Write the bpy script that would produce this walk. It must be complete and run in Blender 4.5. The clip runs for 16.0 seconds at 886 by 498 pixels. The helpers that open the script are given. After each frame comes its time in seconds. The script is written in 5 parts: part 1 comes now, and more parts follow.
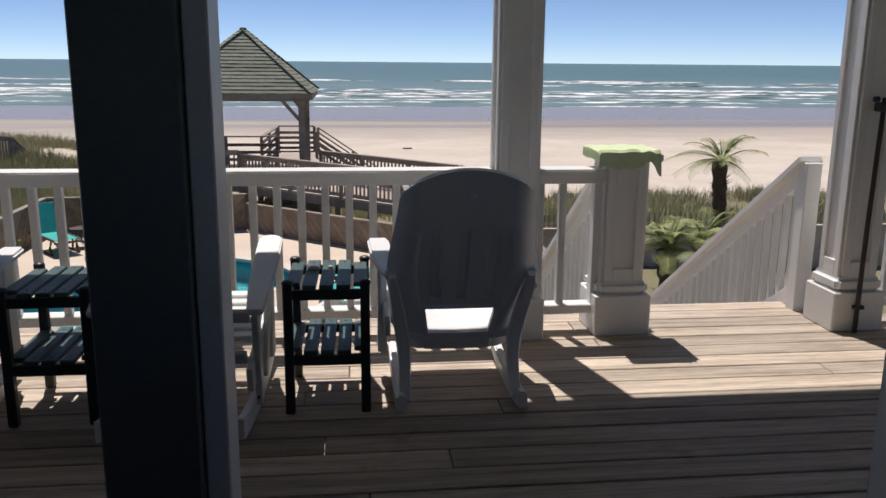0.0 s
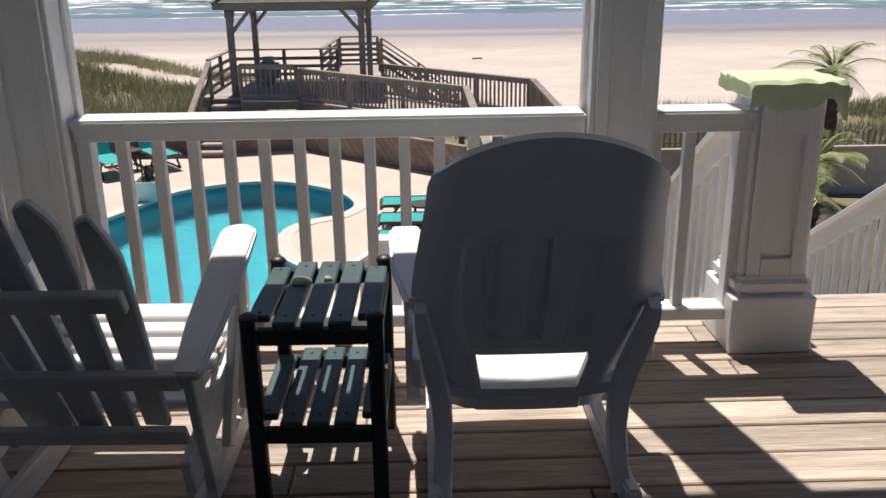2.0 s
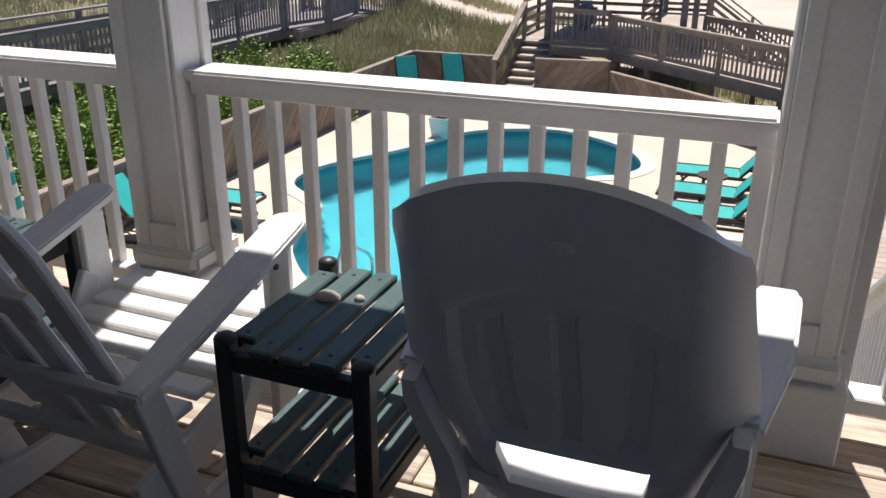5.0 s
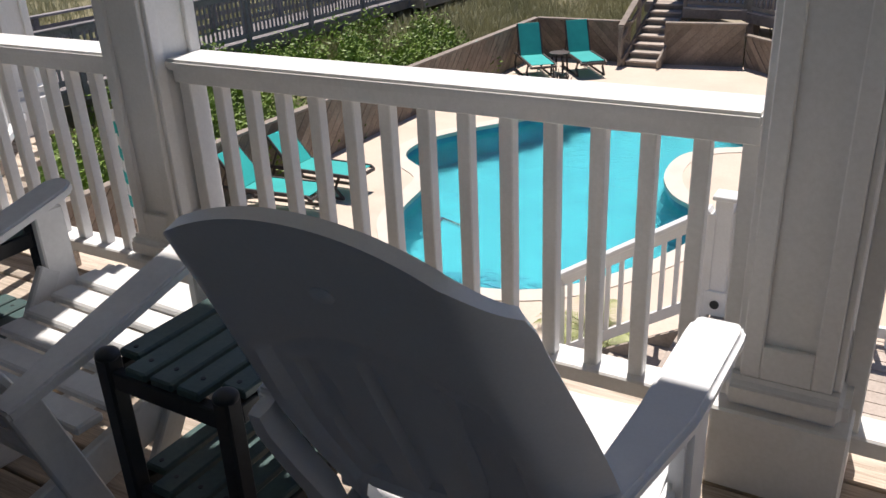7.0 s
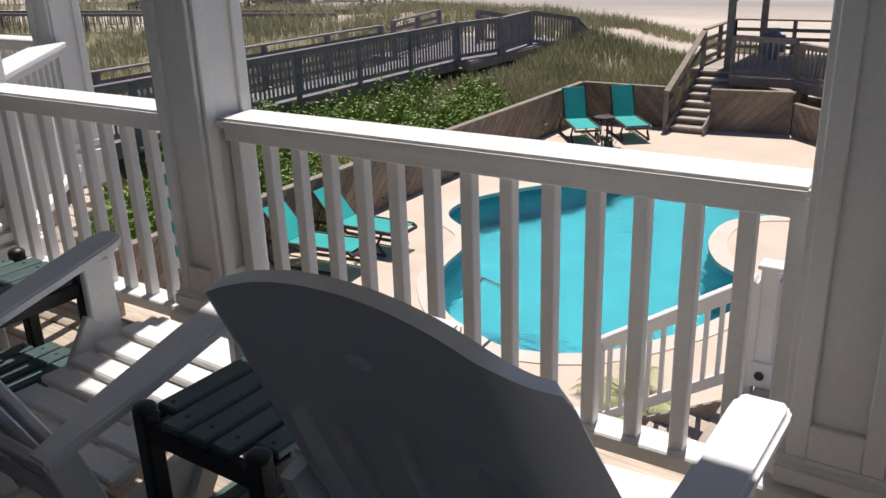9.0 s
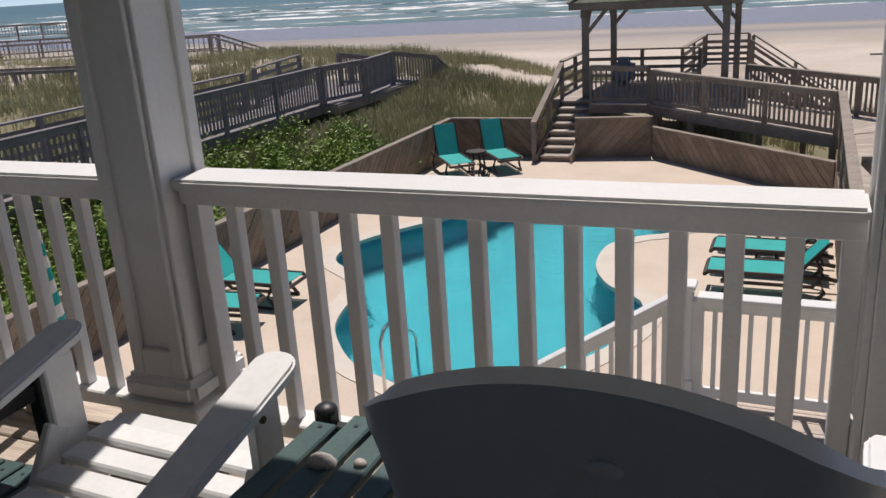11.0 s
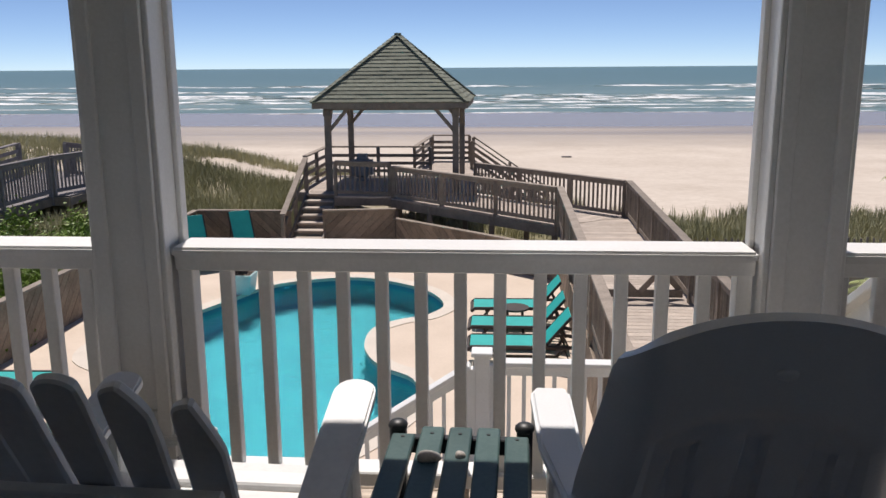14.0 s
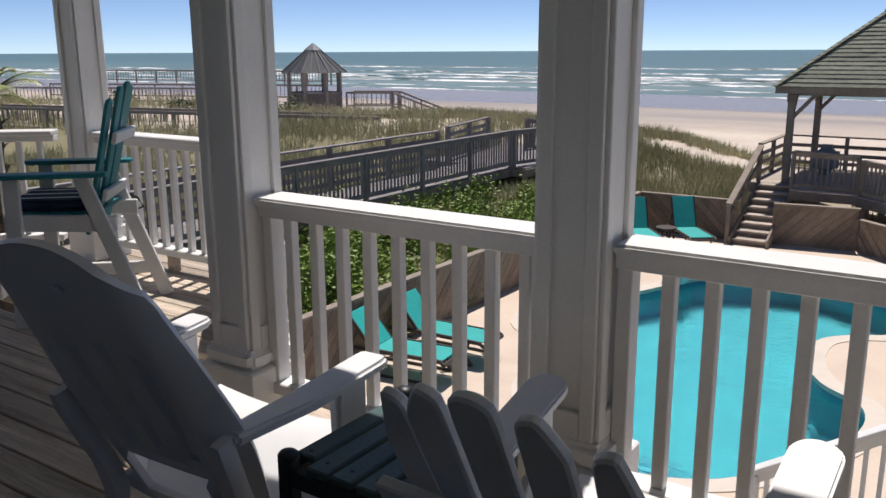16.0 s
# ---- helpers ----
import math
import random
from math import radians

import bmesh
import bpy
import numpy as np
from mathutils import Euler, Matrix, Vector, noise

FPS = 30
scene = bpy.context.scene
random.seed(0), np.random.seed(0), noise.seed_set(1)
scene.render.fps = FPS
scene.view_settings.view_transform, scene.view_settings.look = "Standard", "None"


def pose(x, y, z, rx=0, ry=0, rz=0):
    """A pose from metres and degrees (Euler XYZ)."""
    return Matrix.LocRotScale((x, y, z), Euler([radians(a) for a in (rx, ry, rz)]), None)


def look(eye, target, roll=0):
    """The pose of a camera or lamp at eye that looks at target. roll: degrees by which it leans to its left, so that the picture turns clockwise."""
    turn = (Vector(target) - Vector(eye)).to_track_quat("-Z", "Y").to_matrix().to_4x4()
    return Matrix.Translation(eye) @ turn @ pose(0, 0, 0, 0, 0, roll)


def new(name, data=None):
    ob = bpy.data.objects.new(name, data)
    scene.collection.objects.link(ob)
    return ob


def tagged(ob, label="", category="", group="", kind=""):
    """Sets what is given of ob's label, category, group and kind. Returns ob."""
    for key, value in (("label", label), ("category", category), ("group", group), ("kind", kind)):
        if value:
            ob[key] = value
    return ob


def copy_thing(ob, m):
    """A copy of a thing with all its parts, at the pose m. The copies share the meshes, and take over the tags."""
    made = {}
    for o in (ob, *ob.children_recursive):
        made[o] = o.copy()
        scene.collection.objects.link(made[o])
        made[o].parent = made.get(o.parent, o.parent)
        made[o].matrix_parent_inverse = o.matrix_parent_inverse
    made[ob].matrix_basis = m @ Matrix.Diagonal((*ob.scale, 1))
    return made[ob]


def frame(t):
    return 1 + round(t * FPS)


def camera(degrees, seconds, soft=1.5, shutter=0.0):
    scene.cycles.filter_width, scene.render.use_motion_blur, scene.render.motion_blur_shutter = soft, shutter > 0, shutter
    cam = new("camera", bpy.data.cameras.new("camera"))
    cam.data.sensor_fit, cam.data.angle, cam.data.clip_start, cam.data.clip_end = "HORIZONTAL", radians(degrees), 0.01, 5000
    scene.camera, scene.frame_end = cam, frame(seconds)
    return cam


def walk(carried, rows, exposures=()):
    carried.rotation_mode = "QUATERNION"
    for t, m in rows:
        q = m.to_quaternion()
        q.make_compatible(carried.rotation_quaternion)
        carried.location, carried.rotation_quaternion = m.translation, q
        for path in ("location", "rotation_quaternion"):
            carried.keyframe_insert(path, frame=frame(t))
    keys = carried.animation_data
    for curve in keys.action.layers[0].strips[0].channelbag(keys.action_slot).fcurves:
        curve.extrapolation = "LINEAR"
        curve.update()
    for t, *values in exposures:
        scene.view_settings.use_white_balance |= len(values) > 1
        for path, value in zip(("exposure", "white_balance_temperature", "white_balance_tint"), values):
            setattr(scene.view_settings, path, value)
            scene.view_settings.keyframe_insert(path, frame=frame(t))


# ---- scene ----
cam = camera(55.6, 16.0)
PATH = [
    (0, (0.854, -4.184, 1.43), (1.076, -2.244, 0.994), 0.5),
    (0.5, (0.893, -3.807, 1.439), (1.246, -1.889, 0.999), 1.0),
    (1, (0.998, -3.381, 1.42), (1.21, -1.443, 0.974), -0.3),
    (1.5, (1.024, -3.07, 1.379), (1.108, -1.141, 0.856), -0.6),
    (2, (1.029, -2.812, 1.368), (1.079, -0.917, 0.729), -0.7),
    (2.5, (1.113, -2.566, 1.36), (0.999, -0.692, 0.672), -0.5),
    (3, (1.238, -2.391, 1.362), (0.859, -0.56, 0.652), -1.0),
    (5.5, (1.59, -2.12, 1.367), (0.867, -0.411, 0.621), -0.4),
    (6, (1.689, -2.017, 1.366), (0.833, -0.353, 0.658), -1.2),
    (6.5, (1.838, -1.857, 1.37), (0.884, -0.265, 0.625), -1.3),
    (7, (1.862, -1.792, 1.374), (0.922, -0.23, 0.553), -2.7),
    (7.5, (1.855, -1.789, 1.384), (0.899, -0.226, 0.58), -3.0),
    (8, (1.867, -1.784, 1.378), (0.824, -0.249, 0.634), -2.5),
    (10.5, (1.75, -1.789, 1.396), (0.77, -0.165, 0.763), -1.6),
    (11, (1.458, -1.795, 1.376), (0.68, -0.058, 0.76), -3.8),
    (11.5, (1.229, -1.896, 1.4), (0.609, -0.096, 0.789), -3.5),
    (12, (1.021, -2.057, 1.418), (0.696, -0.159, 0.876), -1.8),
    (12.5, (0.972, -2.242, 1.412), (0.81, -0.306, 0.937), -1.2),
    (13, (0.957, -2.4, 1.42), (0.795, -0.456, 0.98), -1.0),
    (13.5, (0.901, -2.431, 1.425), (0.737, -0.482, 1.009), -0.7),
    (14, (0.867, -2.416, 1.418), (0.723, -0.467, 0.994), -0.4),
    (14.5, (0.863, -2.404, 1.411), (0.713, -0.46, 0.969), -0.1),
    (15, (0.892, -2.378, 1.402), (0.6, -0.456, 0.933), 0.1),
    (15.5, (0.867, -2.276, 1.387), (0.173, -0.463, 0.904), -0.3),
    (16, (0.75, -2.157, 1.415), (-0.341, -0.545, 0.955), -0.3),
]
EXPO = 0.0
EXPOSURES = [(0, -0.02), (1.0, -0.04), (2.0, 0.24), (3.0, 0.35), (5.5, 0.48), (7.0, 0.36), (8.0, 0.28), (11.0, -0.18), (11.5, -0.24), (12.0, -0.2), (12.5, -0.08), (14.0, -0.02), (16.0, 0.06)]
walk(cam, [(t, look(eye, target, roll)) for t, eye, target, roll in PATH], [(t, stops, 6750, 14) for t, stops in EXPOSURES])


# ---- world, sun ----
SUN = Vector((-0.10, 0.41, 1.0)).normalized()
world = bpy.data.worlds.new("world")
scene.world = world
world.use_nodes = True
wn = world.node_tree
sky = wn.nodes.new("ShaderNodeTexSky")
sky.sky_type = "NISHITA"
sky.sun_disc = False
sky.sun_elevation = math.asin(SUN.z)
sky.sun_rotation = math.atan2(SUN.x, SUN.y)
sky.altitude = 7000
sky.air_density, sky.dust_density, sky.ozone_density = 0.9, 0.0, 3.0
wn.links.new(sky.outputs[0], wn.nodes["Background"].inputs[0])
wn.nodes["Background"].inputs[1].default_value = 0.115
sun = new("sun", bpy.data.lights.new("sun", "SUN"))
sun.data.energy, sun.data.angle, sun.data.color = 4.6, radians(0.5), (1.0, 0.965, 0.92)
sun.matrix_world = look(SUN * 50, (0, 0, 0))
scene.view_settings.exposure = EXPO


# ---- materials ----
def node(nt, kind, **inputs):
    n = nt.nodes.new(kind)
    for k, v in inputs.items():
        n.inputs[k].default_value = v
    return n


def ramp(nt, fac, stops):
    r = nt.nodes.new("ShaderNodeValToRGB")
    el = r.color_ramp.elements
    while len(el) < len(stops):
        el.new(0.5)
    for e, (p, c) in zip(el, stops):
        e.position, e.color = p, (*c, 1)
    nt.links.new(fac, r.inputs[0])
    return r.outputs[0]


def material(name, dark, light, rough=0.6, metal=0.0, scale=8.0, stretch=(1, 1, 1), fine=60.0, bump=0.15, spots=0.0, spot_colour=(0.1, 0.08, 0.06), vary=0.12, dist=0.004, spec=0.5):
    """Two scales of noise between two colours, a little change from piece to piece, fine relief."""
    m = bpy.data.materials.new(name)
    m.use_nodes = True
    nt = m.node_tree
    p = nt.nodes["Principled BSDF"]
    L = nt.links.new
    co = nt.nodes.new("ShaderNodeTexCoord").outputs["Object"]
    info = nt.nodes.new("ShaderNodeObjectInfo")
    mp = node(nt, "ShaderNodeMapping", Scale=stretch)
    L(co, mp.inputs[0])
    off = node(nt, "ShaderNodeVectorMath")
    off.operation = "SCALE"
    off.inputs[0].default_value = (13.0, 7.0, 5.0)
    L(info.outputs["Random"], off.inputs["Scale"])
    L(off.outputs[0], mp.inputs["Location"])
    a = node(nt, "ShaderNodeTexNoise", Scale=scale, Detail=5.0, Roughness=0.6)
    b = node(nt, "ShaderNodeTexNoise", Scale=fine, Detail=4.0, Roughness=0.65)
    L(mp.outputs[0], a.inputs[0])
    L(mp.outputs[0], b.inputs[0])
    mix = node(nt, "ShaderNodeMath")
    mix.operation = "MULTIPLY_ADD"
    mix.inputs[1].default_value = 0.45
    L(b.outputs[0], mix.inputs[0])
    sc = node(nt, "ShaderNodeMath")
    sc.operation = "MULTIPLY"
    sc.inputs[1].default_value = 0.55
    L(a.outputs[0], sc.inputs[0])
    L(sc.outputs[0], mix.inputs[2])
    col = ramp(nt, mix.outputs[0], [(0.32, dark), (0.66, light)])
    if vary:
        hsv = nt.nodes.new("ShaderNodeHueSaturation")
        mr = node(nt, "ShaderNodeMapRange")
        mr.inputs["To Min"].default_value, mr.inputs["To Max"].default_value = 1 - vary, 1 + vary
        L(info.outputs["Random"], mr.inputs[0])
        L(mr.outputs[0], hsv.inputs["Value"])
        L(col, hsv.inputs["Color"])
        col = hsv.outputs[0]
    if spots:
        s = node(nt, "ShaderNodeTexNoise", Scale=scale * 0.45, Detail=6.0, Roughness=0.7)
        L(co, s.inputs[0])
        mk = node(nt, "ShaderNodeMapRange")
        mk.inputs["From Min"].default_value, mk.inputs["From Max"].default_value = 0.62, 0.75
        mk.inputs["To Max"].default_value = spots
        L(s.outputs[0], mk.inputs[0])
        mx = nt.nodes.new("ShaderNodeMix")
        mx.data_type = "RGBA"
        L(mk.outputs[0], mx.inputs["Factor"])
        L(col, mx.inputs["A"])
        mx.inputs["B"].default_value = (*spot_colour, 1)
        col = mx.outputs["Result"]
    L(col, p.inputs["Base Color"])
    p.inputs["Roughness"].default_value, p.inputs["Metallic"].default_value = rough, metal
    p.inputs["Specular IOR Level"].default_value = spec
    bp = node(nt, "ShaderNodeBump", Strength=bump, Distance=dist)
    L(mix.outputs[0], bp.inputs["Height"])
    L(bp.outputs[0], p.inputs["Normal"])
    return m


WHITE = material("white_paint", (0.70, 0.69, 0.66), (0.82, 0.81, 0.79), 0.45, scale=3, fine=90, bump=0.12, spots=0.25, spot_colour=(0.5, 0.46, 0.38), vary=0.03)
RESIN = material("white_resin", (0.70, 0.71, 0.72), (0.78, 0.79, 0.80), 0.38, scale=4, fine=200, bump=0.12, spots=0.15, spot_colour=(0.5, 0.46, 0.4), vary=0.0)
CHAIRWOOD = material("white_painted_wood", (0.66, 0.66, 0.65), (0.78, 0.78, 0.77), 0.5, scale=5, stretch=(1, 1, 1), fine=60, bump=0.2, spots=0.3, spot_colour=(0.45, 0.42, 0.36), vary=0.05)
DECK = material("weathered_deck_pine", (0.19, 0.145, 0.105), (0.66, 0.56, 0.455), 0.75, scale=3.0, stretch=(0.35, 7, 7), fine=26, bump=0.9, spots=0.65, spot_colour=(0.13, 0.095, 0.055), vary=0.28)
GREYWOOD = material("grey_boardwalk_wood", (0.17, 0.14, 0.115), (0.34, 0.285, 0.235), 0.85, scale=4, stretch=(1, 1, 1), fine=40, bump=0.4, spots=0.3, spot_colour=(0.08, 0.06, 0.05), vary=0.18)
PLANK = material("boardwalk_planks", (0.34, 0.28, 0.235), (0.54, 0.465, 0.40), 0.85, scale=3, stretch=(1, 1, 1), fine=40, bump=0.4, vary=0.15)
FENCEWOOD = material("fence_boards", (0.15, 0.115, 0.085), (0.33, 0.26, 0.20), 0.85, scale=3, stretch=(1, 1, 1), fine=30, bump=0.4, spots=0.4, spot_colour=(0.08, 0.06, 0.05), vary=0.22)
DARKWOOD = material("dark_blue_grey_wood", (0.15, 0.135, 0.135), (0.30, 0.275, 0.27), 0.85, scale=4, fine=40, bump=0.4, vary=0.15)
GREEN = material("dark_green_poly_lumber", (0.035, 0.075, 0.072), (0.075, 0.125, 0.118), 0.42, scale=4, stretch=(1, 1, 1), fine=80, bump=0.15, vary=0.08)
BLACK = material("black_poly_lumber", (0.012, 0.014, 0.015), (0.03, 0.032, 0.034), 0.45, scale=4, fine=80, bump=0.12, vary=0.05)
TEAL = material("teal_sling", (0.0, 0.32, 0.30), (0.01, 0.42, 0.39), 0.6, scale=5, fine=300, bump=0.2, vary=0.06)
TEALPOLY = material("teal_poly_lumber", (0.008, 0.17, 0.19), (0.02, 0.25, 0.27), 0.45, scale=5, fine=80, bump=0.12, vary=0.06)
BROWN = material("brown_resin_frame", (0.035, 0.025, 0.02), (0.065, 0.05, 0.042), 0.55, scale=6, fine=80, bump=0.1, vary=0.1)
CONCRETE = material("cream_pool_deck", (0.55, 0.45, 0.36), (0.67, 0.56, 0.46), 0.85, scale=1.2, fine=45, bump=0.3, spots=0.25, spot_colour=(0.42, 0.33, 0.26), vary=0.0)
COPING = material("pool_coping", (0.56, 0.50, 0.43), (0.68, 0.61, 0.53), 0.8, scale=3, fine=60, bump=0.3, vary=0.0)
BASIN = material("turquoise_plaster", (0.012, 0.245, 0.295), (0.022, 0.33, 0.375), 0.7, scale=2, fine=40, bump=0.1, vary=0.0)
TILE = material("dark_waterline_tile", (0.02, 0.12, 0.2), (0.05, 0.25, 0.36), 0.3, scale=30, fine=80, bump=0.1, vary=0.0)
STEEL = material("brushed_steel", (0.55, 0.55, 0.56), (0.7, 0.7, 0.7), 0.25, 1.0, scale=10, fine=80, bump=0.05, vary=0)
RUST = material("rusty_dark_iron", (0.03, 0.028, 0.028), (0.09, 0.075, 0.065), 0.6, 0.6, scale=14, fine=90, bump=0.4, vary=0)
SHINGLE = material("grey_green_shingles", (0.13, 0.14, 0.105), (0.235, 0.245, 0.19), 0.9, scale=6, stretch=(1, 1, 1), fine=25, bump=0.5, vary=0.2)
METALROOF = material("grey_metal_roof", (0.12, 0.13, 0.14), (0.19, 0.20, 0.22), 0.65, 0.0, scale=3, fine=40, bump=0.1, vary=0.1)
TOWEL = material("pale_green_towel", (0.52, 0.62, 0.36), (0.68, 0.76, 0.50), 0.95, scale=20, fine=250, bump=0.6, vary=0)
SHELL = material("sea_shell", (0.34, 0.30, 0.27), (0.58, 0.54, 0.50), 0.5, scale=40, fine=160, bump=0.3, vary=0.1)
LEAF = material("shrub_leaf", (0.085, 0.15, 0.015), (0.24, 0.36, 0.05), 0.55, scale=1.2, fine=15, bump=0.0, vary=0.1)
DARKLEAF = material("dune_bush_leaf", (0.035, 0.05, 0.015), (0.11, 0.13, 0.05), 0.6, scale=1.2, fine=15, bump=0.0, vary=0.1)
PALMLEAF = material("palm_frond", (0.14, 0.175, 0.045), (0.40, 0.43, 0.15), 0.5, scale=2, fine=15, bump=0.0, vary=0.1)
GRASS = material("dune_grass", (0.24, 0.245, 0.13), (0.52, 0.49, 0.31), 0.7, scale=0.6, fine=9, bump=0.0, vary=0.0)
TRUNK = material("palm_trunk", (0.05, 0.035, 0.025), (0.13, 0.09, 0.06), 0.9, scale=9, fine=40, bump=0.7, vary=0.1)
# wall colour out of view, set dark so less light bounces onto chair backs
SIDING = material("low_bounce_siding_paint", (0.13, 0.15, 0.15), (0.19, 0.21, 0.21), 0.6, scale=3, fine=60, bump=0.1, vary=0.03)
# tone of the unseen ceiling picked for how much light it bounces
CEILBOUNCE = material("porch_ceiling_bounce_paint", (0.56, 0.57, 0.56), (0.64, 0.65, 0.64), 0.6, scale=3, fine=60, bump=0.1, vary=0.03)
DARKPAINT = material("dark_green_door_paint", (0.09, 0.10, 0.098), (0.13, 0.142, 0.138), 0.45, scale=3, fine=60, bump=0.1, vary=0.03)
INTERIOR = material("interior_wall", (0.45, 0.43, 0.40), (0.55, 0.53, 0.50), 0.8, scale=2, fine=60, bump=0.05, vary=0.0)
INNERFLOOR = material("interior_floor", (0.14, 0.09, 0.06), (0.26, 0.18, 0.12), 0.5, scale=3, stretch=(0.4, 6, 6), fine=14, bump=0.1, vary=0.1)
STRIPE = material("navy_cushion", (0.01, 0.02, 0.05), (0.03, 0.045, 0.09), 0.9, scale=10, fine=200, bump=0.3, vary=0)
GLAZE = material("turquoise_glazed_planter", (0.50, 0.72, 0.72), (0.64, 0.82, 0.81), 0.35, scale=4, fine=40, bump=0.1, vary=0)
GREYCOVER = material("grey_blue_cover", (0.16, 0.19, 0.22), (0.26, 0.29, 0.32), 0.7, scale=5, fine=80, bump=0.3, vary=0)
BARE = material("dry_twigs", (0.06, 0.05, 0.04), (0.14, 0.12, 0.10), 0.9, scale=4, fine=30, bump=0.0, vary=0.1)


def ground_material():
    """Sand with damp bands near the sea and dry-grass litter on the dunes."""
    m = material("beach_sand", (0.48, 0.405, 0.33), (0.63, 0.555, 0.475), 0.95, scale=0.25, fine=3.0, bump=0.25, vary=0.0, dist=0.05)
    nt = m.node_tree
    L = nt.links.new
    p = nt.nodes["Principled BSDF"]
    base = p.inputs["Base Color"].links[0].from_socket
    co = nt.nodes.new("ShaderNodeTexCoord").outputs["Object"]
    sep = nt.nodes.new("ShaderNodeSeparateXYZ")
    L(co, sep.inputs[0])
    wob = node(nt, "ShaderNodeTexNoise", Scale=0.045, Detail=6.0)
    mp = node(nt, "ShaderNodeMapping", Scale=(0.25, 2.6, 1.0))
    L(co, mp.inputs[0])
    L(mp.outputs[0], wob.inputs[0])
    add = node(nt, "ShaderNodeMath")
    add.operation = "MULTIPLY_ADD"
    add.inputs[1].default_value = 46.0
    L(wob.outputs[0], add.inputs[0])
    L(sep.outputs[1], add.inputs[2])
    wet = node(nt, "ShaderNodeMapRange")
    wet.inputs["From Min"].default_value, wet.inputs["From Max"].default_value = 66.0, 98.0
    L(add.outputs[0], wet.inputs[0])
    mx = nt.nodes.new("ShaderNodeMix")
    mx.data_type = "RGBA"
    L(wet.outputs[0], mx.inputs["Factor"])
    L(base, mx.inputs["A"])
    mx.inputs["B"].default_value = (0.27, 0.225, 0.19, 1)
    lit = node(nt, "ShaderNodeTexNoise", Scale=0.45, Detail=6.0, Roughness=0.65)
    L(co, lit.inputs[0])
    edge = node(nt, "ShaderNodeMapRange")
    edge.inputs["From Min"].default_value, edge.inputs["From Max"].default_value = 19.5, 25.0
    edge.inputs["To Min"].default_value, edge.inputs["To Max"].default_value = 0.42, -0.35
    L(sep.outputs[1], edge.inputs[0])
    su = node(nt, "ShaderNodeMath")
    L(lit.outputs[0], su.inputs[0])
    L(edge.outputs[0], su.inputs[1])
    cut = node(nt, "ShaderNodeMapRange")
    cut.inputs["From Min"].default_value, cut.inputs["From Max"].default_value = 0.55, 0.75
    L(su.outputs[0], cut.inputs[0])
    mx2 = nt.nodes.new("ShaderNodeMix")
    mx2.data_type = "RGBA"
    L(cut.outputs[0], mx2.inputs["Factor"])
    L(mx.outputs["Result"], mx2.inputs["A"])
    mx2.inputs["B"].default_value = (0.20, 0.18, 0.10, 1)
    L(mx2.outputs["Result"], p.inputs["Base Color"])
    rg = node(nt, "ShaderNodeMapRange")
    rg.inputs["To Min"].default_value, rg.inputs["To Max"].default_value = 0.95, 0.26
    rg.inputs["From Min"].default_value, rg.inputs["From Max"].default_value = 74.0, 100.0
    L(add.outputs[0], rg.inputs[0])
    L(rg.outputs[0], p.inputs["Roughness"])
    return m


def sea_material():
    m = bpy.data.materials.new("sea")
    m.use_nodes = True
    nt = m.node_tree
    L = nt.links.new
    p = nt.nodes["Principled BSDF"]
    co = nt.nodes.new("ShaderNodeTexCoord").outputs["Object"]
    mp = node(nt, "ShaderNodeMapping", Scale=(0.12, 1.0, 1.0))
    L(co, mp.inputs[0])
    n1 = node(nt, "ShaderNodeTexNoise", Scale=0.10, Detail=8.0, Roughness=0.72)
    n2 = node(nt, "ShaderNodeTexNoise", Scale=0.3, Detail=5.0, Roughness=0.65)
    L(mp.outputs[0], n1.inputs[0])
    L(mp.outputs[0], n2.inputs[0])
    sep = nt.nodes.new("ShaderNodeSeparateXYZ")
    L(co, sep.inputs[0])
    far = node(nt, "ShaderNodeMapRange")
    far.inputs["From Min"].default_value, far.inputs["From Max"].default_value = 110.0, 420.0
    L(sep.outputs[1], far.inputs[0])
    near = ramp(nt, n1.outputs[0], [(0.35, (0.10, 0.165, 0.15)), (0.65, (0.20, 0.27, 0.24))])
    deep = ramp(nt, n1.outputs[0], [(0.35, (0.065, 0.135, 0.13)), (0.65, (0.11, 0.19, 0.18))])
    mx = nt.nodes.new("ShaderNodeMix")
    mx.data_type = "RGBA"
    L(far.outputs[0], mx.inputs["Factor"])
    L(near, mx.inputs["A"])
    L(deep, mx.inputs["B"])
    L(mx.outputs["Result"], p.inputs["Base Color"])
    p.inputs["Roughness"].default_value = 0.32
    p.inputs["IOR"].default_value = 1.33
    bp = node(nt, "ShaderNodeBump", Strength=0.7, Distance=0.8)
    L(n2.outputs[0], bp.inputs["Height"])
    L(bp.outputs[0], p.inputs["Normal"])
    return m


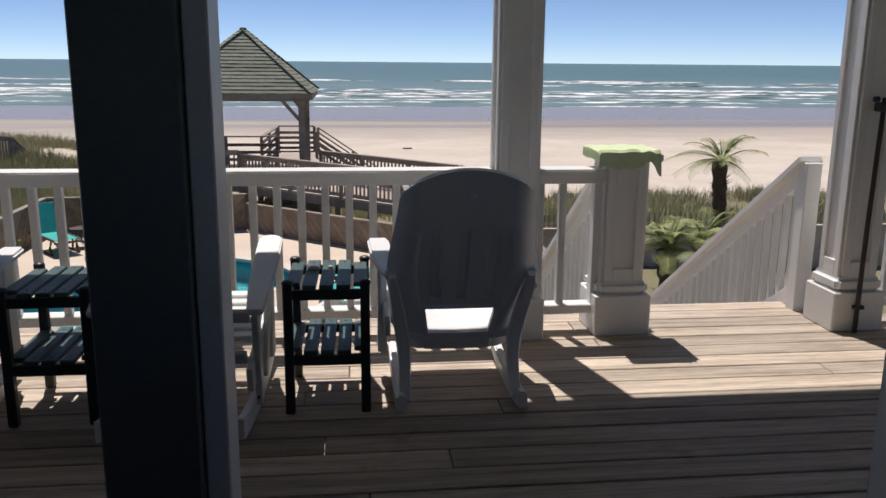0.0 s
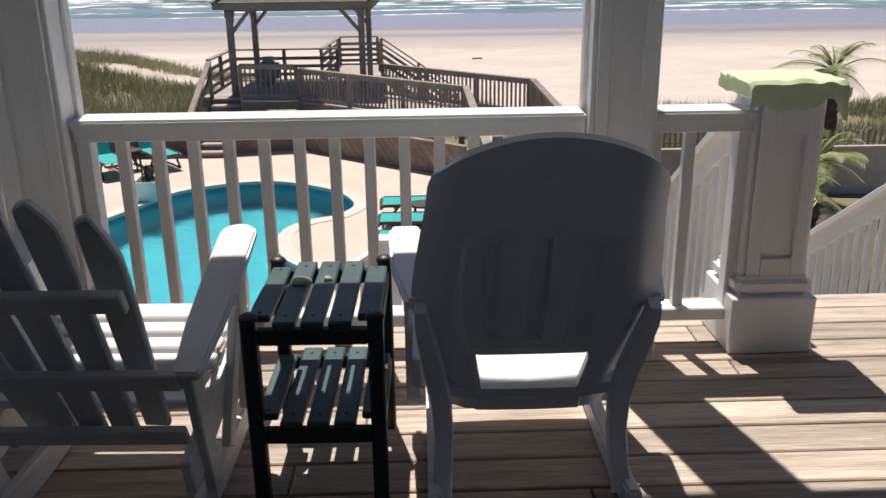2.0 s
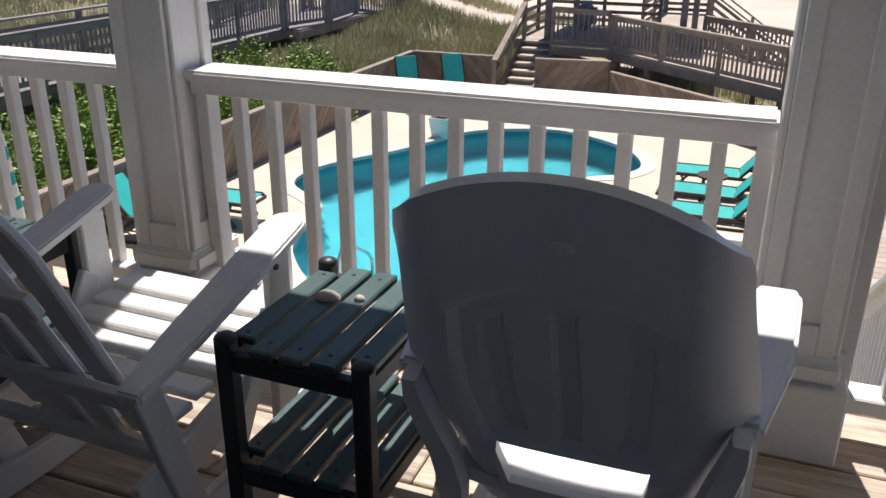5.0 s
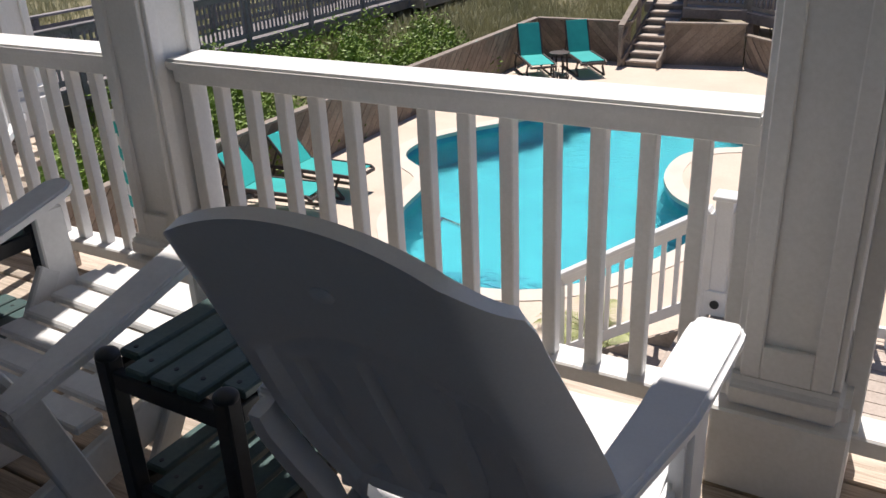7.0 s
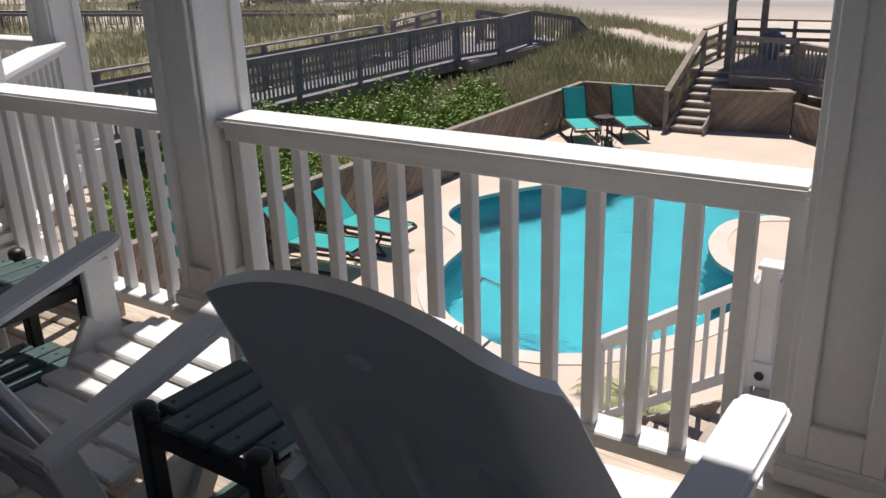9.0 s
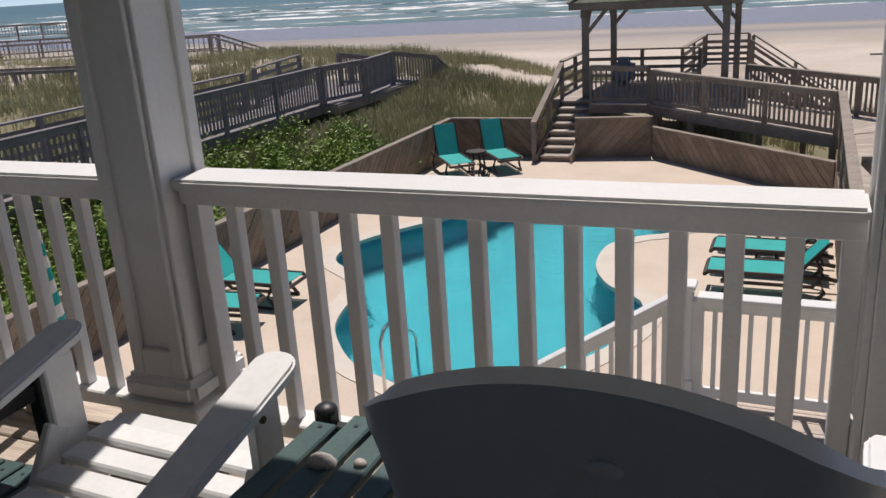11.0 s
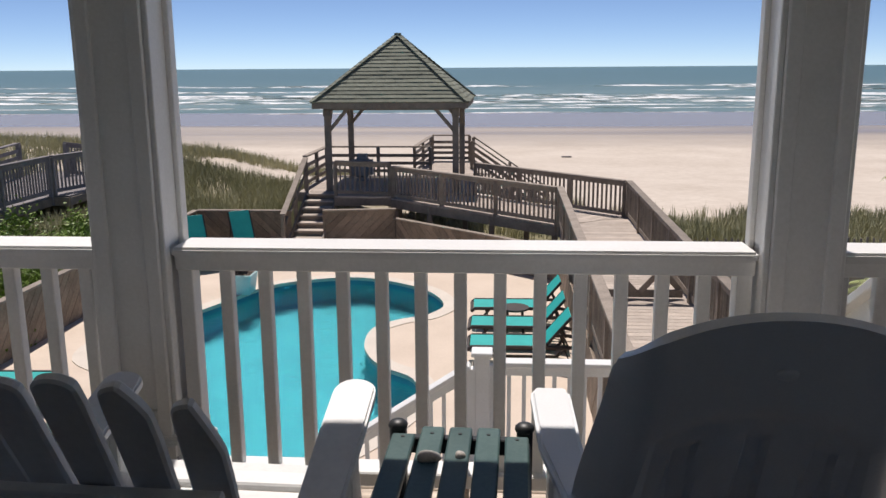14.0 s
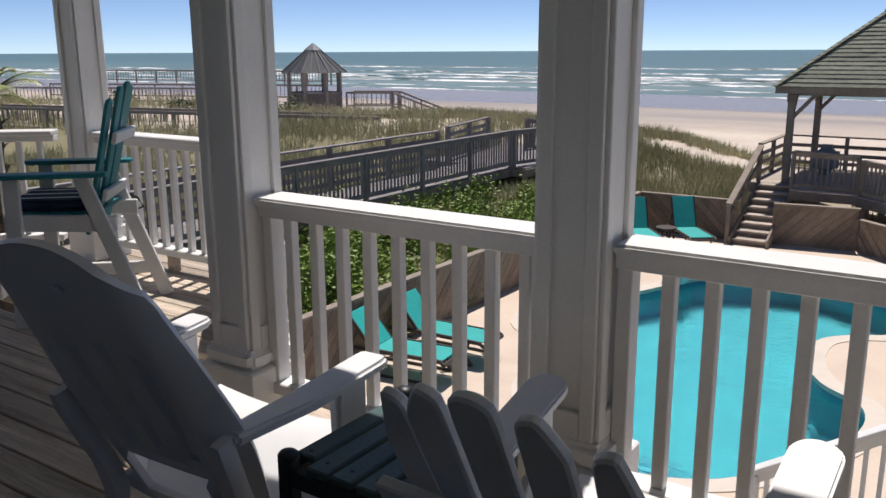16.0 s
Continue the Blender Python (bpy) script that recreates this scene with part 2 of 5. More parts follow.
def foam_material():
    """Broken white surf: bright foam that thins out in ragged holes."""
    m = bpy.data.materials.new("surf_foam")
    m.use_nodes = True
    nt = m.node_tree
    L = nt.links.new
    p = nt.nodes["Principled BSDF"]
    p.inputs["Base Color"].default_value = (0.85, 0.86, 0.86, 1)
    p.inputs["Roughness"].default_value = 0.9
    co = nt.nodes.new("ShaderNodeTexCoord").outputs["Object"]
    mp = node(nt, "ShaderNodeMapping", Scale=(0.16, 1.0, 1.0))
    L(co, mp.inputs[0])
    n = node(nt, "ShaderNodeTexNoise", Scale=0.75, Detail=6.0, Roughness=0.7)
    L(mp.outputs[0], n.inputs[0])
    mr = node(nt, "ShaderNodeMapRange")
    mr.inputs["From Min"].default_value, mr.inputs["From Max"].default_value = 0.45, 0.57
    L(n.outputs[0], mr.inputs[0])
    L(mr.outputs[0], p.inputs["Alpha"])
    return m


def pool_water_material():
    m = bpy.data.materials.new("pool_water")
    m.use_nodes = True
    nt = m.node_tree
    L = nt.links.new
    p = nt.nodes["Principled BSDF"]
    p.inputs["Base Color"].default_value = (0.55, 0.93, 0.97, 1)
    p.inputs["Roughness"].default_value = 0.03
    p.inputs["IOR"].default_value = 1.33
    p.inputs["Transmission Weight"].default_value = 1.0
    co = nt.nodes.new("ShaderNodeTexCoord").outputs["Object"]
    n = node(nt, "ShaderNodeTexNoise", Scale=5.5, Detail=4.0, Roughness=0.6)
    L(co, n.inputs[0])
    bp = node(nt, "ShaderNodeBump", Strength=0.5, Distance=0.05)
    L(n.outputs[0], bp.inputs["Height"])
    L(bp.outputs[0], p.inputs["Normal"])
    return m


SAND, SEA, FOAM, WATER = ground_material(), sea_material(), foam_material(), pool_water_material()


# ---- building helpers ----
def thing(name, base=(0, 0, 0), label="", category="", group="", kind=""):
    e = new(name)
    e.empty_display_size = 0.1
    e.location = base
    return tagged(e, label, category, group, kind)


def root_of(ob):
    while ob.parent:
        ob = ob.parent
    return ob


def part(name, bm, mat, parent=None, label="", smooth=False):
    """Links a bmesh, given in world metres, as one mesh under its thing."""
    if parent:
        bmesh.ops.translate(bm, verts=bm.verts, vec=-root_of(parent).location)
    bm.normal_update()
    me = bpy.data.meshes.new(name)
    bm.to_mesh(me)
    bm.free()
    if smooth:
        me.polygons.foreach_set("use_smooth", [True] * len(me.polygons))
        me.set_sharp_from_angle(angle=radians(38))
    me.materials.append(mat)
    ob = new(name, me)
    ob.parent = parent
    return tagged(ob, label)


def piece(name, mesh, parent, loc, rz=0.0):
    ob = new(name, mesh)
    ob.parent = parent
    ob.location = Vector(loc) - root_of(parent).location
    ob.rotation_euler = (0, 0, rz)
    return ob


def mesh_of(name, bm, mat):
    bm.normal_update()
    me = bpy.data.meshes.new(name)
    bm.to_mesh(me)
    bm.free()
    me.materials.append(mat)
    return me


def box(x0, x1, y0, y1, z0, z1, bevel=0.0, bm=None, seg=1):
    own = bmesh.new()
    bmesh.ops.create_cube(own, size=1.0, matrix=Matrix.Translation(((x0 + x1) / 2, (y0 + y1) / 2, (z0 + z1) / 2)) @ Matrix.Diagonal((x1 - x0, y1 - y0, z1 - z0, 1)))
    if bevel:
        bmesh.ops.bevel(own, geom=own.edges[:], offset=bevel, segments=seg, affect="EDGES")
    return merge(bm, own)


def merge(bm, own):
    if bm is None:
        return own
    me = bpy.data.meshes.new("tmp")
    own.to_mesh(me)
    own.free()
    bm.from_mesh(me)
    bpy.data.meshes.remove(me)
    return bm


def beam(p0, p1, w, h, bevel=0.0, bm=None, up=(0, 0, 1), seg=1):
    """A straight member from p0 to p1, w across and h along up."""
    p0, p1 = Vector(p0), Vector(p1)
    d = p1 - p0
    y = d.normalized()
    x = y.cross(Vector(up))
    if x.length < 1e-4:
        x = Vector((1, 0, 0))
    x.normalize()
    z = x.cross(y)
    rot = Matrix((x, y, z)).transposed().to_4x4()
    own = bmesh.new()
    bmesh.ops.create_cube(own, size=1.0, matrix=Matrix.Translation((p0 + p1) / 2) @ rot @ Matrix.Diagonal((w, d.length, h, 1)))
    if bevel:
        bmesh.ops.bevel(own, geom=own.edges[:], offset=bevel, segments=seg, affect="EDGES")
    return merge(bm, own)


def tube(points, r, sides=8, bm=None):
    own = bmesh.new()
    pts = [Vector(p) for p in points]
    rings = []
    for i, p in enumerate(pts):
        d = (pts[min(i + 1, len(pts) - 1)] - pts[max(i - 1, 0)]).normalized()
        x = d.cross(Vector((0, 0, 1)))
        if x.length < 1e-3:
            x = Vector((1, 0, 0))
        x.normalize()
        y = x.cross(d)
        rr = r[i] if isinstance(r, (list, tuple)) else r
        rings.append([own.verts.new(p + rr * (math.cos(a) * x + math.sin(a) * y)) for a in [2 * math.pi * k / sides for k in range(sides)]])
    for a, b in zip(rings, rings[1:]):
        for k in range(sides):
            own.faces.new((a[k], a[(k + 1) % sides], b[(k + 1) % sides], b[k]))
    own.faces.new(rings[0][::-1])
    own.faces.new(rings[-1])
    bmesh.ops.recalc_face_normals(own, faces=own.faces[:])
    return merge(bm, own)


def prism(outline, depth, place, bevel=0.0, bm=None, seg=1):
    """A flat outline (x, z) given depth along y, then put at the pose."""
    own = bmesh.new()
    a = [own.verts.new((x, -depth / 2, z)) for x, z in outline]
    b = [own.verts.new((x, depth / 2, z)) for x, z in outline]
    n = len(a)
    own.faces.new(a)
    own.faces.new(b[::-1])
    for i in range(n):
        own.faces.new((a[i], b[i], b[(i + 1) % n], a[(i + 1) % n]))
    bmesh.ops.recalc_face_normals(own, faces=own.faces[:])
    if bevel:
        bmesh.ops.bevel(own, geom=own.edges[:], offset=bevel, segments=seg, affect="EDGES")
    own.transform(place)
    return merge(bm, own)


def clip(poly, a, b, c):
    """The part of a polygon where a*x + b*y <= c."""
    out = []
    for p, q in zip(poly, poly[1:] + poly[:1]):
        dp, dq = a * p[0] + b * p[1] - c, a * q[0] + b * q[1] - c
        if dp <= 0:
            out.append(p)
        if dp * dq < 0:
            s = dp / (dp - dq)
            out.append((p[0] + s * (q[0] - p[0]), p[1] + s * (q[1] - p[1])))
    return out


def smooth_loop(pts, steps=6):
    out = []
    n = len(pts)
    for i in range(n):
        p0, p1, p2, p3 = (Vector((*pts[(i + k) % n], 0)) for k in (-1, 0, 1, 2))
        for s in range(steps):
            t = s / steps
            v = 0.5 * (2 * p1 + (p2 - p0) * t + (2 * p0 - 5 * p1 + 4 * p2 - p3) * t * t + (3 * p1 - p0 - 3 * p2 + p3) * t ** 3)
            out.append((v.x, v.y))
    return out


def offset_loop(pts, d):
    out = []
    n = len(pts)
    for i in range(n):
        a, b = Vector(pts[i - 1]), Vector(pts[(i + 1) % n])
        t = (b - a).normalized()
        out.append((pts[i][0] + d * t.y, pts[i][1] - d * t.x))
    return out


# ---- the porch ----
FLOOR = 0.03       # top of the porch boards
POOL = -2.70       # top of the pool deck
LOWER = -1.88      # lower landing and boardwalk
RAIL = 0.902


def board_row(parent, x0, x1, y, width, z, thick, mat, name="board", lengths=(2.6, 4.2), rnd=None):
    x = x0
    while x < x1 - 0.01:
        e = min(x1, x + rnd.uniform(*lengths))
        if x1 - e < 0.5:
            e = x1
        bm = box(x + 0.002, e - 0.002, y, y + width, z - thick, z, 0.004)
        ob = part(name, bm, mat, parent)
        x = e


rnd = random.Random(4)
porch = thing("porch_deck", (0, -1, 0), "weathered brown pine deck boards of an elevated beach porch", "deck", kind="structure")
k = 0
y = 0.46 - 0.149
while y > -2.30:
    board_row(porch, (-5.9 if y < 0.06 else (-1.5 if y < 0.2 else 2.12)), (5.6 if y < 0.06 else 3.60), y + 0.004, 0.140, FLOOR + rnd.uniform(-0.0015, 0.0015), 0.036, DECK, rnd=rnd)
    y -= 0.149
y = 0.46 - 0.149
while y < 1.45:
    if y > 0.05:
        board_row(porch, -5.85 + 0.85 * max(0, y - 0.15), -1.60 - 1.12 * max(0.0, y - 0.15), y + 0.004, 0.140, FLOOR + rnd.uniform(-0.0015, 0.0015), 0.036, DECK, rnd=rnd)
    y += 0.149
part("rim_joist", box(-5.4, 5.6, 0.20, 0.235, -0.26, -0.012, 0.003), WHITE, porch)
for jx in range(-8, 9):
    part("joist", box(jx * 0.61 - 0.02, jx * 0.61 + 0.02, -2.20, 0.19, -0.24, -0.012), DECK, porch)


def column(x, y, top=2.62, low=FLOOR, w=0.19, base=0.29):
    c = thing("porch_column", (x, y, low), "white painted square porch column with recessed panels", "column", group="porch columns", kind="structure")
    h, b = w / 2, base / 2
    part("shaft", box(x - h, x + h, y - h, y + h, low + 0.20, top, 0.006), WHITE, c)
    part("base_block", box(x - b, x + b, y - b, y + b, low, low + 0.215, 0.006), WHITE, c)
    m = b - 0.012
    part("base_moulding", box(x - m, x + m, y - m, y + m, low + 0.213, low + 0.292, 0.022, seg=3), WHITE, c)
    s = h - 0.042
    for sx, sy in ((0, -1), (0, 1), (1, 0), (-1, 0)):
        # raised stiles leave a recessed panel on each side
        t0 = h - 0.001
        bm = None
        for u0, u1, z0, z1 in ((-h, -s, low + 0.292, top), (s, h, low + 0.292, top), (-s, s, low + 0.292, low + 0.375)):
            if sy:
                ya, yb = sorted((y + sy * t0, y + sy * (t0 + 0.017)))
                bm = box(x + u0, x + u1, ya, yb, z0, z1, 0.003, bm)
            else:
                xa, xb = sorted((x + sx * t0, x + sx * (t0 + 0.017)))
                bm = box(xa, xb, y + u0, y + u1, z0, z1, 0.003, bm)
        part("panel_frame", bm, WHITE, c)
    return c


CY = 0.006
XA, XB, XC, XZ = -0.228, 1.696, 3.56, -1.62
for cx in (XZ, XA, XB, XC):
    column(cx, CY)

BAL = mesh_of("baluster", box(-0.019, 0.019, -0.019, 0.019, 0.165, 0.835, 0.003), WHITE)


def porch_rail(x0, x1, first, step, count):
    r = thing("porch_railing", ((x0 + x1) / 2, 0.02, FLOOR), "white painted wooden porch railing with square balusters", "railing", group="porch railings")
    part("top_rail", box(x0, x1, -0.060, 0.100, 0.871, RAIL, 0.008, seg=2), WHITE, r)
    part("sub_rail", box(x0, x1, -0.030, 0.070, 0.826, 0.872, 0.003), WHITE, r)
    part("bottom_rail", box(x0, x1, -0.028, 0.068, 0.135, 0.183, 0.005), WHITE, r)
    for i in range(count):
        piece("baluster", BAL, r, (first + i * step, 0.02, 0))
    for px in (x0 + 0.022, x1 - 0.022):
        part("end_post", box(px - 0.022, px + 0.022, -0.012, 0.052, 0.18, 0.83, 0.003), WHITE, r)
    if x1 - x0 > 0.8:
        part("foot_block", box((x0 + x1) / 2 - 0.03, (x0 + x1) / 2 + 0.03, -0.01, 0.05, FLOOR, 0.137, 0.003), DECK, r)
    return r


porch_rail(XA + 0.113, XB - 0.113, 0.026, 0.1188, 13)
porch_rail(XZ + 0.113, XA - 0.113, XZ + 0.113 + 0.115, 0.122, 9)
porch_rail(XB + 0.113, 2.16, 1.955, 0.122, 1)
porch_rail(XC + 0.113, 5.5, 3.80, 0.122, 13)

# the bay at the end of the porch: angled railing, two more columns
BY = 1.25
for cx, cy in ((-2.88, BY), (-4.45, BY)):
    column(cx, cy)


def angled_rail(p0, p1, count):
    """A porch railing between two points of the plan."""
    a, b = Vector((*p0, 0)), Vector((*p1, 0))
    mid = (a + b) / 2
    r = thing("porch_railing", (mid.x, mid.y, FLOOR), "white painted wooden porch railing with square balusters", "railing", group="porch railings")
    for nm, w, z0, z1 in (("top_rail", 0.16, 0.871, RAIL), ("sub_rail", 0.10, 0.826, 0.872), ("bottom_rail", 0.096, 0.135, 0.183)):
        part(nm, beam(a + Vector((0, 0, (z0 + z1) / 2)), b + Vector((0, 0, (z0 + z1) / 2)), w, z1 - z0, 0.006), WHITE, r)
    ang = math.atan2(b.y - a.y, b.x - a.x)
    for i in range(count):
        piece("baluster", BAL, r, a.lerp(b, (i + 0.8) / (count + 0.6)), ang)
    part("foot_block", box(mid.x - 0.03, mid.x + 0.03, mid.y - 0.03, mid.y + 0.03, FLOOR, 0.137, 0.003), DECK, r)


angled_rail((-1.72, 0.10), (-2.79, 1.14), 10)
angled_rail((-3.0, BY), (-4.33, BY), 10)
angled_rail((-4.68, 1.14), (-5.75, 0.20), 10)

# pedestal at the head of the stairs
px, PY = 2.27, 0.05
ped = thing("stair_pedestal", (px, PY, FLOOR), "white painted panelled pedestal at the head of the stairs", "pedestal")
part("shaft", box(px - 0.100, px + 0.100, PY - 0.100, PY + 0.100, FLOOR + 0.2, 0.945, 0.006), WHITE, ped)
part("base_block", box(px - 0.150, px + 0.150, PY - 0.150, PY + 0.150, FLOOR, FLOOR + 0.215, 0.006), WHITE, ped)
part("base_moulding", box(px - 0.138, px + 0.138, PY - 0.138, PY + 0.138, FLOOR + 0.213, FLOOR + 0.285, 0.022, seg=3), WHITE, ped)
part("cap", box(px - 0.165, px + 0.165, PY - 0.165, PY + 0.165, 0.945, 0.985, 0.006), WHITE, ped)
for sx, sy in ((0, -1), (0, 1), (-1, 0), (1, 0)):
    bm = None
    for u0, u1, z0, z1 in ((-0.100, -0.055, FLOOR + 0.285, 0.945), (0.055, 0.100, FLOOR + 0.285, 0.945), (-0.055, 0.055, FLOOR + 0.285, 0.38), (-0.055, 0.055, 0.82, 0.945)):
        if sy:
            ya, yb = sorted((PY + sy * 0.099, PY + sy * 0.116))
            bm = box(px + u0, px + u1, ya, yb, z0, z1, 0.003, bm)
        else:
            xa, xb = sorted((px + sx * 0.099, px + sx * 0.116))
            bm = box(xa, xb, PY + u0, PY + u1, z0, z1, 0.003, bm)
    part("panel_frame", bm, WHITE, ped)

# towel laid over the cap, hanging down the front
bm = bmesh.new()
bmesh.ops.create_grid(bm, x_segments=28, y_segments=28, size=0.5)
for v in bm.verts:
    u, w = v.co.x, v.co.y
    X, Y = px - 0.035 + u * 0.36 + 0.012 * noise.noise((w * 5, 7, 2)), PY - 0.065 + w * 0.36
    Z = 0.998 + 0.012 * abs(noise.noise((u * 6, w * 5, 3.0)))
    over = (PY - 0.170) - Y
    if over > 0:
        Y, Z = PY - 0.176 - 0.008 * (1 + noise.noise((u * 14, 0, 1))), Z - over * (1.1 + 0.9 * noise.noise((u * 5, 2, 5)))
    over = (px - 0.168) - X
    if over > 0:
        X, Z = px - 0.175 - 0.01 * noise.noise((w * 12, 4, 1)) ** 2, Z - over
    v.co = (X, Y, Z)
bmesh.ops.solidify(bm, geom=bm.faces[:], thickness=-0.006)
part("hand_towel", bm, TOWEL, None, smooth=True)
tagged(bpy.data.objects["hand_towel"], "pale green terry towel draped over the white pedestal cap", "towel")

# pipe clamped to the corner column
pipe = thing("iron_pipe", (XC - 0.02, CY - 0.165, FLOOR), "dark rusty iron pipe clamped upright to a white column", "pipe")
part("pipe", tube([(XC - 0.022, CY - 0.165, FLOOR), (XC - 0.020, CY - 0.165, 0.60), (XC + 0.002, CY - 0.150, 1.27)], 0.013, 8), RUST, pipe, smooth=True)
part("bracket", box(XC - 0.030, XC + 0.045, CY - 0.185, CY - 0.111, 1.20, 1.245, 0.006), RUST, pipe)
part("clamp_screw", tube([(XC - 0.055, CY - 0.150, 1.262), (XC - 0.03, CY - 0.150, 1.262)], 0.014, 8), RUST, pipe)
part("bracket", box(XC - 0.045, XC + 0.012, CY - 0.180, CY - 0.146, 0.16, 0.18, 0.004), RUST, pipe)

# beam, ceiling and roof edge over the porch
part("porch_beam", box(-5.4, 5.6, -0.09, 0.14, 2.62, 2.90, 0.006), WHITE)
tagged(bpy.data.objects["porch_beam"], "white painted beam over the porch columns", "beam", kind="structure")
# plain slab out of view, its colour reflects light down onto the porch
part("ceiling", box(-5.4, 5.6, -2.215, -0.092, 2.66, 2.70), CEILBOUNCE)
tagged(bpy.data.objects["ceiling"], "unseen plain porch ceiling, tone set for bounce light", "ceiling", kind="structure")
bay = [(-1.45, 0.165), (-2.95, 1.52), (-4.65, 1.52), (-6.1, 0.165)]
part("bay_roof", prism([(a, -b) for a, b in bay], 0.085, Matrix.Translation((0, 0, 2.9475)) @ Matrix.Rotation(radians(90), 4, "X")), SHINGLE)
tagged(bpy.data.objects["bay_roof"], "roof over the angled bay of the porch", "roof", kind="structure")
for p0, p1 in ((bay[0], bay[1]), (bay[1], bay[2]), (bay[2], bay[3])):
    v = Vector((0, -0.22, 0))
    ob = part("bay_beam", beam(Vector((*p0, 2.76)) + v, Vector((*p1, 2.76)) + v, 0.2, 0.28), WHITE)
    tagged(ob, "white painted beam over the bay columns", "beam", kind="structure")
part("porch_roof", box(-5.6, 5.8, -2.6, 0.163, 2.905, 2.99), SHINGLE)
tagged(bpy.data.objects["porch_roof"], "flat edge of the porch roof", "roof", kind="structure")

# house wall with two door openings
WY0, WY1 = -2.38, -2.22
DX0, DX1 = 0.58, 2.27


def wall_piece(name, *b):
    ob = part(name, box(*b), SIDING)
    return tagged(ob, "house wall facing the porch, coloured dark to cut bounce light", "wall", kind="structure")


wall_piece("wall_west", -5.4, -1.75, WY0, WY1, -0.2, 2.66)
wall_piece("wall_east", DX1 + 0.055, 5.6, WY0, WY1, -0.2, 2.66)
wall_piece("wall_over_doors", -1.748, DX1 + 0.053, WY0, WY1, 2.15, 2.66)
mull = thing("door_post", (0.42, WY0, FLOOR), "dark painted post between two open porch doorways", "door post", kind="structure")
part("post", box(0.305, 0.516, WY0 - 0.02, WY1 + 0.02, FLOOR, 2.15, 0.004), DARKPAINT, mull)
part("jamb", box(0.518, 0.572, WY0 + 0.03, WY1 + 0.03, FLOOR, 2.15, 0.004), WHITE, mull, "white painted jamb")
jamb = part("door_jamb", box(DX1, DX1 + 0.053, WY0 - 0.02, WY1 + 0.02, FLOOR, 2.15, 0.004), WHITE)
tagged(jamb, "white painted door jamb at the porch doorway", "door jamb", kind="structure")
sill = part("door_threshold", box(-1.748, DX1 + 0.053, WY0, WY1, -0.15, 0.016, 0.003), DARKPAINT)
tagged(sill, "dark threshold under the porch doorways", "threshold", kind="structure")

# the plain room behind; unseen south opening added to brighten the door post
room = part("floor_inside", box(-3.0, 4.2, -7.5, WY0, -0.15, 0.014), INNERFLOOR)
tagged(room, "brown wooden floor inside the house", "floor", kind="structure")
for nm, b in (("wall_room_south", (-3.1, 4.3, -7.6, -7.5, -0.15, 0.9)), ("wall_room_south_west", (-3.1, -0.6, -7.6, -7.5, 0.902, 2.66)), ("wall_room_south_east", (1.8, 4.3, -7.6, -7.5, 0.902, 2.66)), ("wall_room_south_over", (-0.598, 1.798, -7.6, -7.5, 2.2, 2.66)), ("wall_room_west", (-3.1, -3.0, -7.5, WY0, -0.15, 2.66)), ("wall_room_east", (4.2, 4.3, -7.5, WY0, -0.15, 2.66)), ("ceiling_room", (-3.1, 4.3, -7.6, WY0, 2.66, 2.74))):
    tagged(part(nm, box(*b), INTERIOR), "plain wall of the room behind the porch", "wall", kind="structure")


# ---- chairs and tables on the porch ----
def ease(a, b, x):
    t = max(0.0, min(1.0, (x - a) / (b - a)))
    return t * t * (3 - 2 * t)


def strap(points, widths, thick, bm=None):
    """A flat moulded strip through points: widths across x, thick along the normal, rounded edges."""
    own = bmesh.new()
    pts = [Vector(p) for p in points]
    rings = []
    for i, p in enumerate(pts):
        d = (pts[min(i + 1, len(pts) - 1)] - pts[max(i - 1, 0)]).normalized()
        n = Vector((1, 0, 0)).cross(d).normalized()
        x = d.cross(n)
        w, t = widths[i] / 2, thick / 2
        rings.append([own.verts.new(p + x * a * w + n * b * t) for a, b in ((-1, -0.4), (-0.8, -1), (0.8, -1), (1, -0.4), (1, 0.4), (0.8, 1), (-0.8, 1), (-1, 0.4))])
    for a, b in zip(rings, rings[1:]):
        for k in range(8):
            own.faces.new((a[k], a[(k + 1) % 8], b[(k + 1) % 8], b[k]))
    own.faces.new(rings[0][::-1])
    own.faces.new(rings[-1])
    bmesh.ops.recalc_face_normals(own, faces=own.faces[:])
    return merge(bm, own)


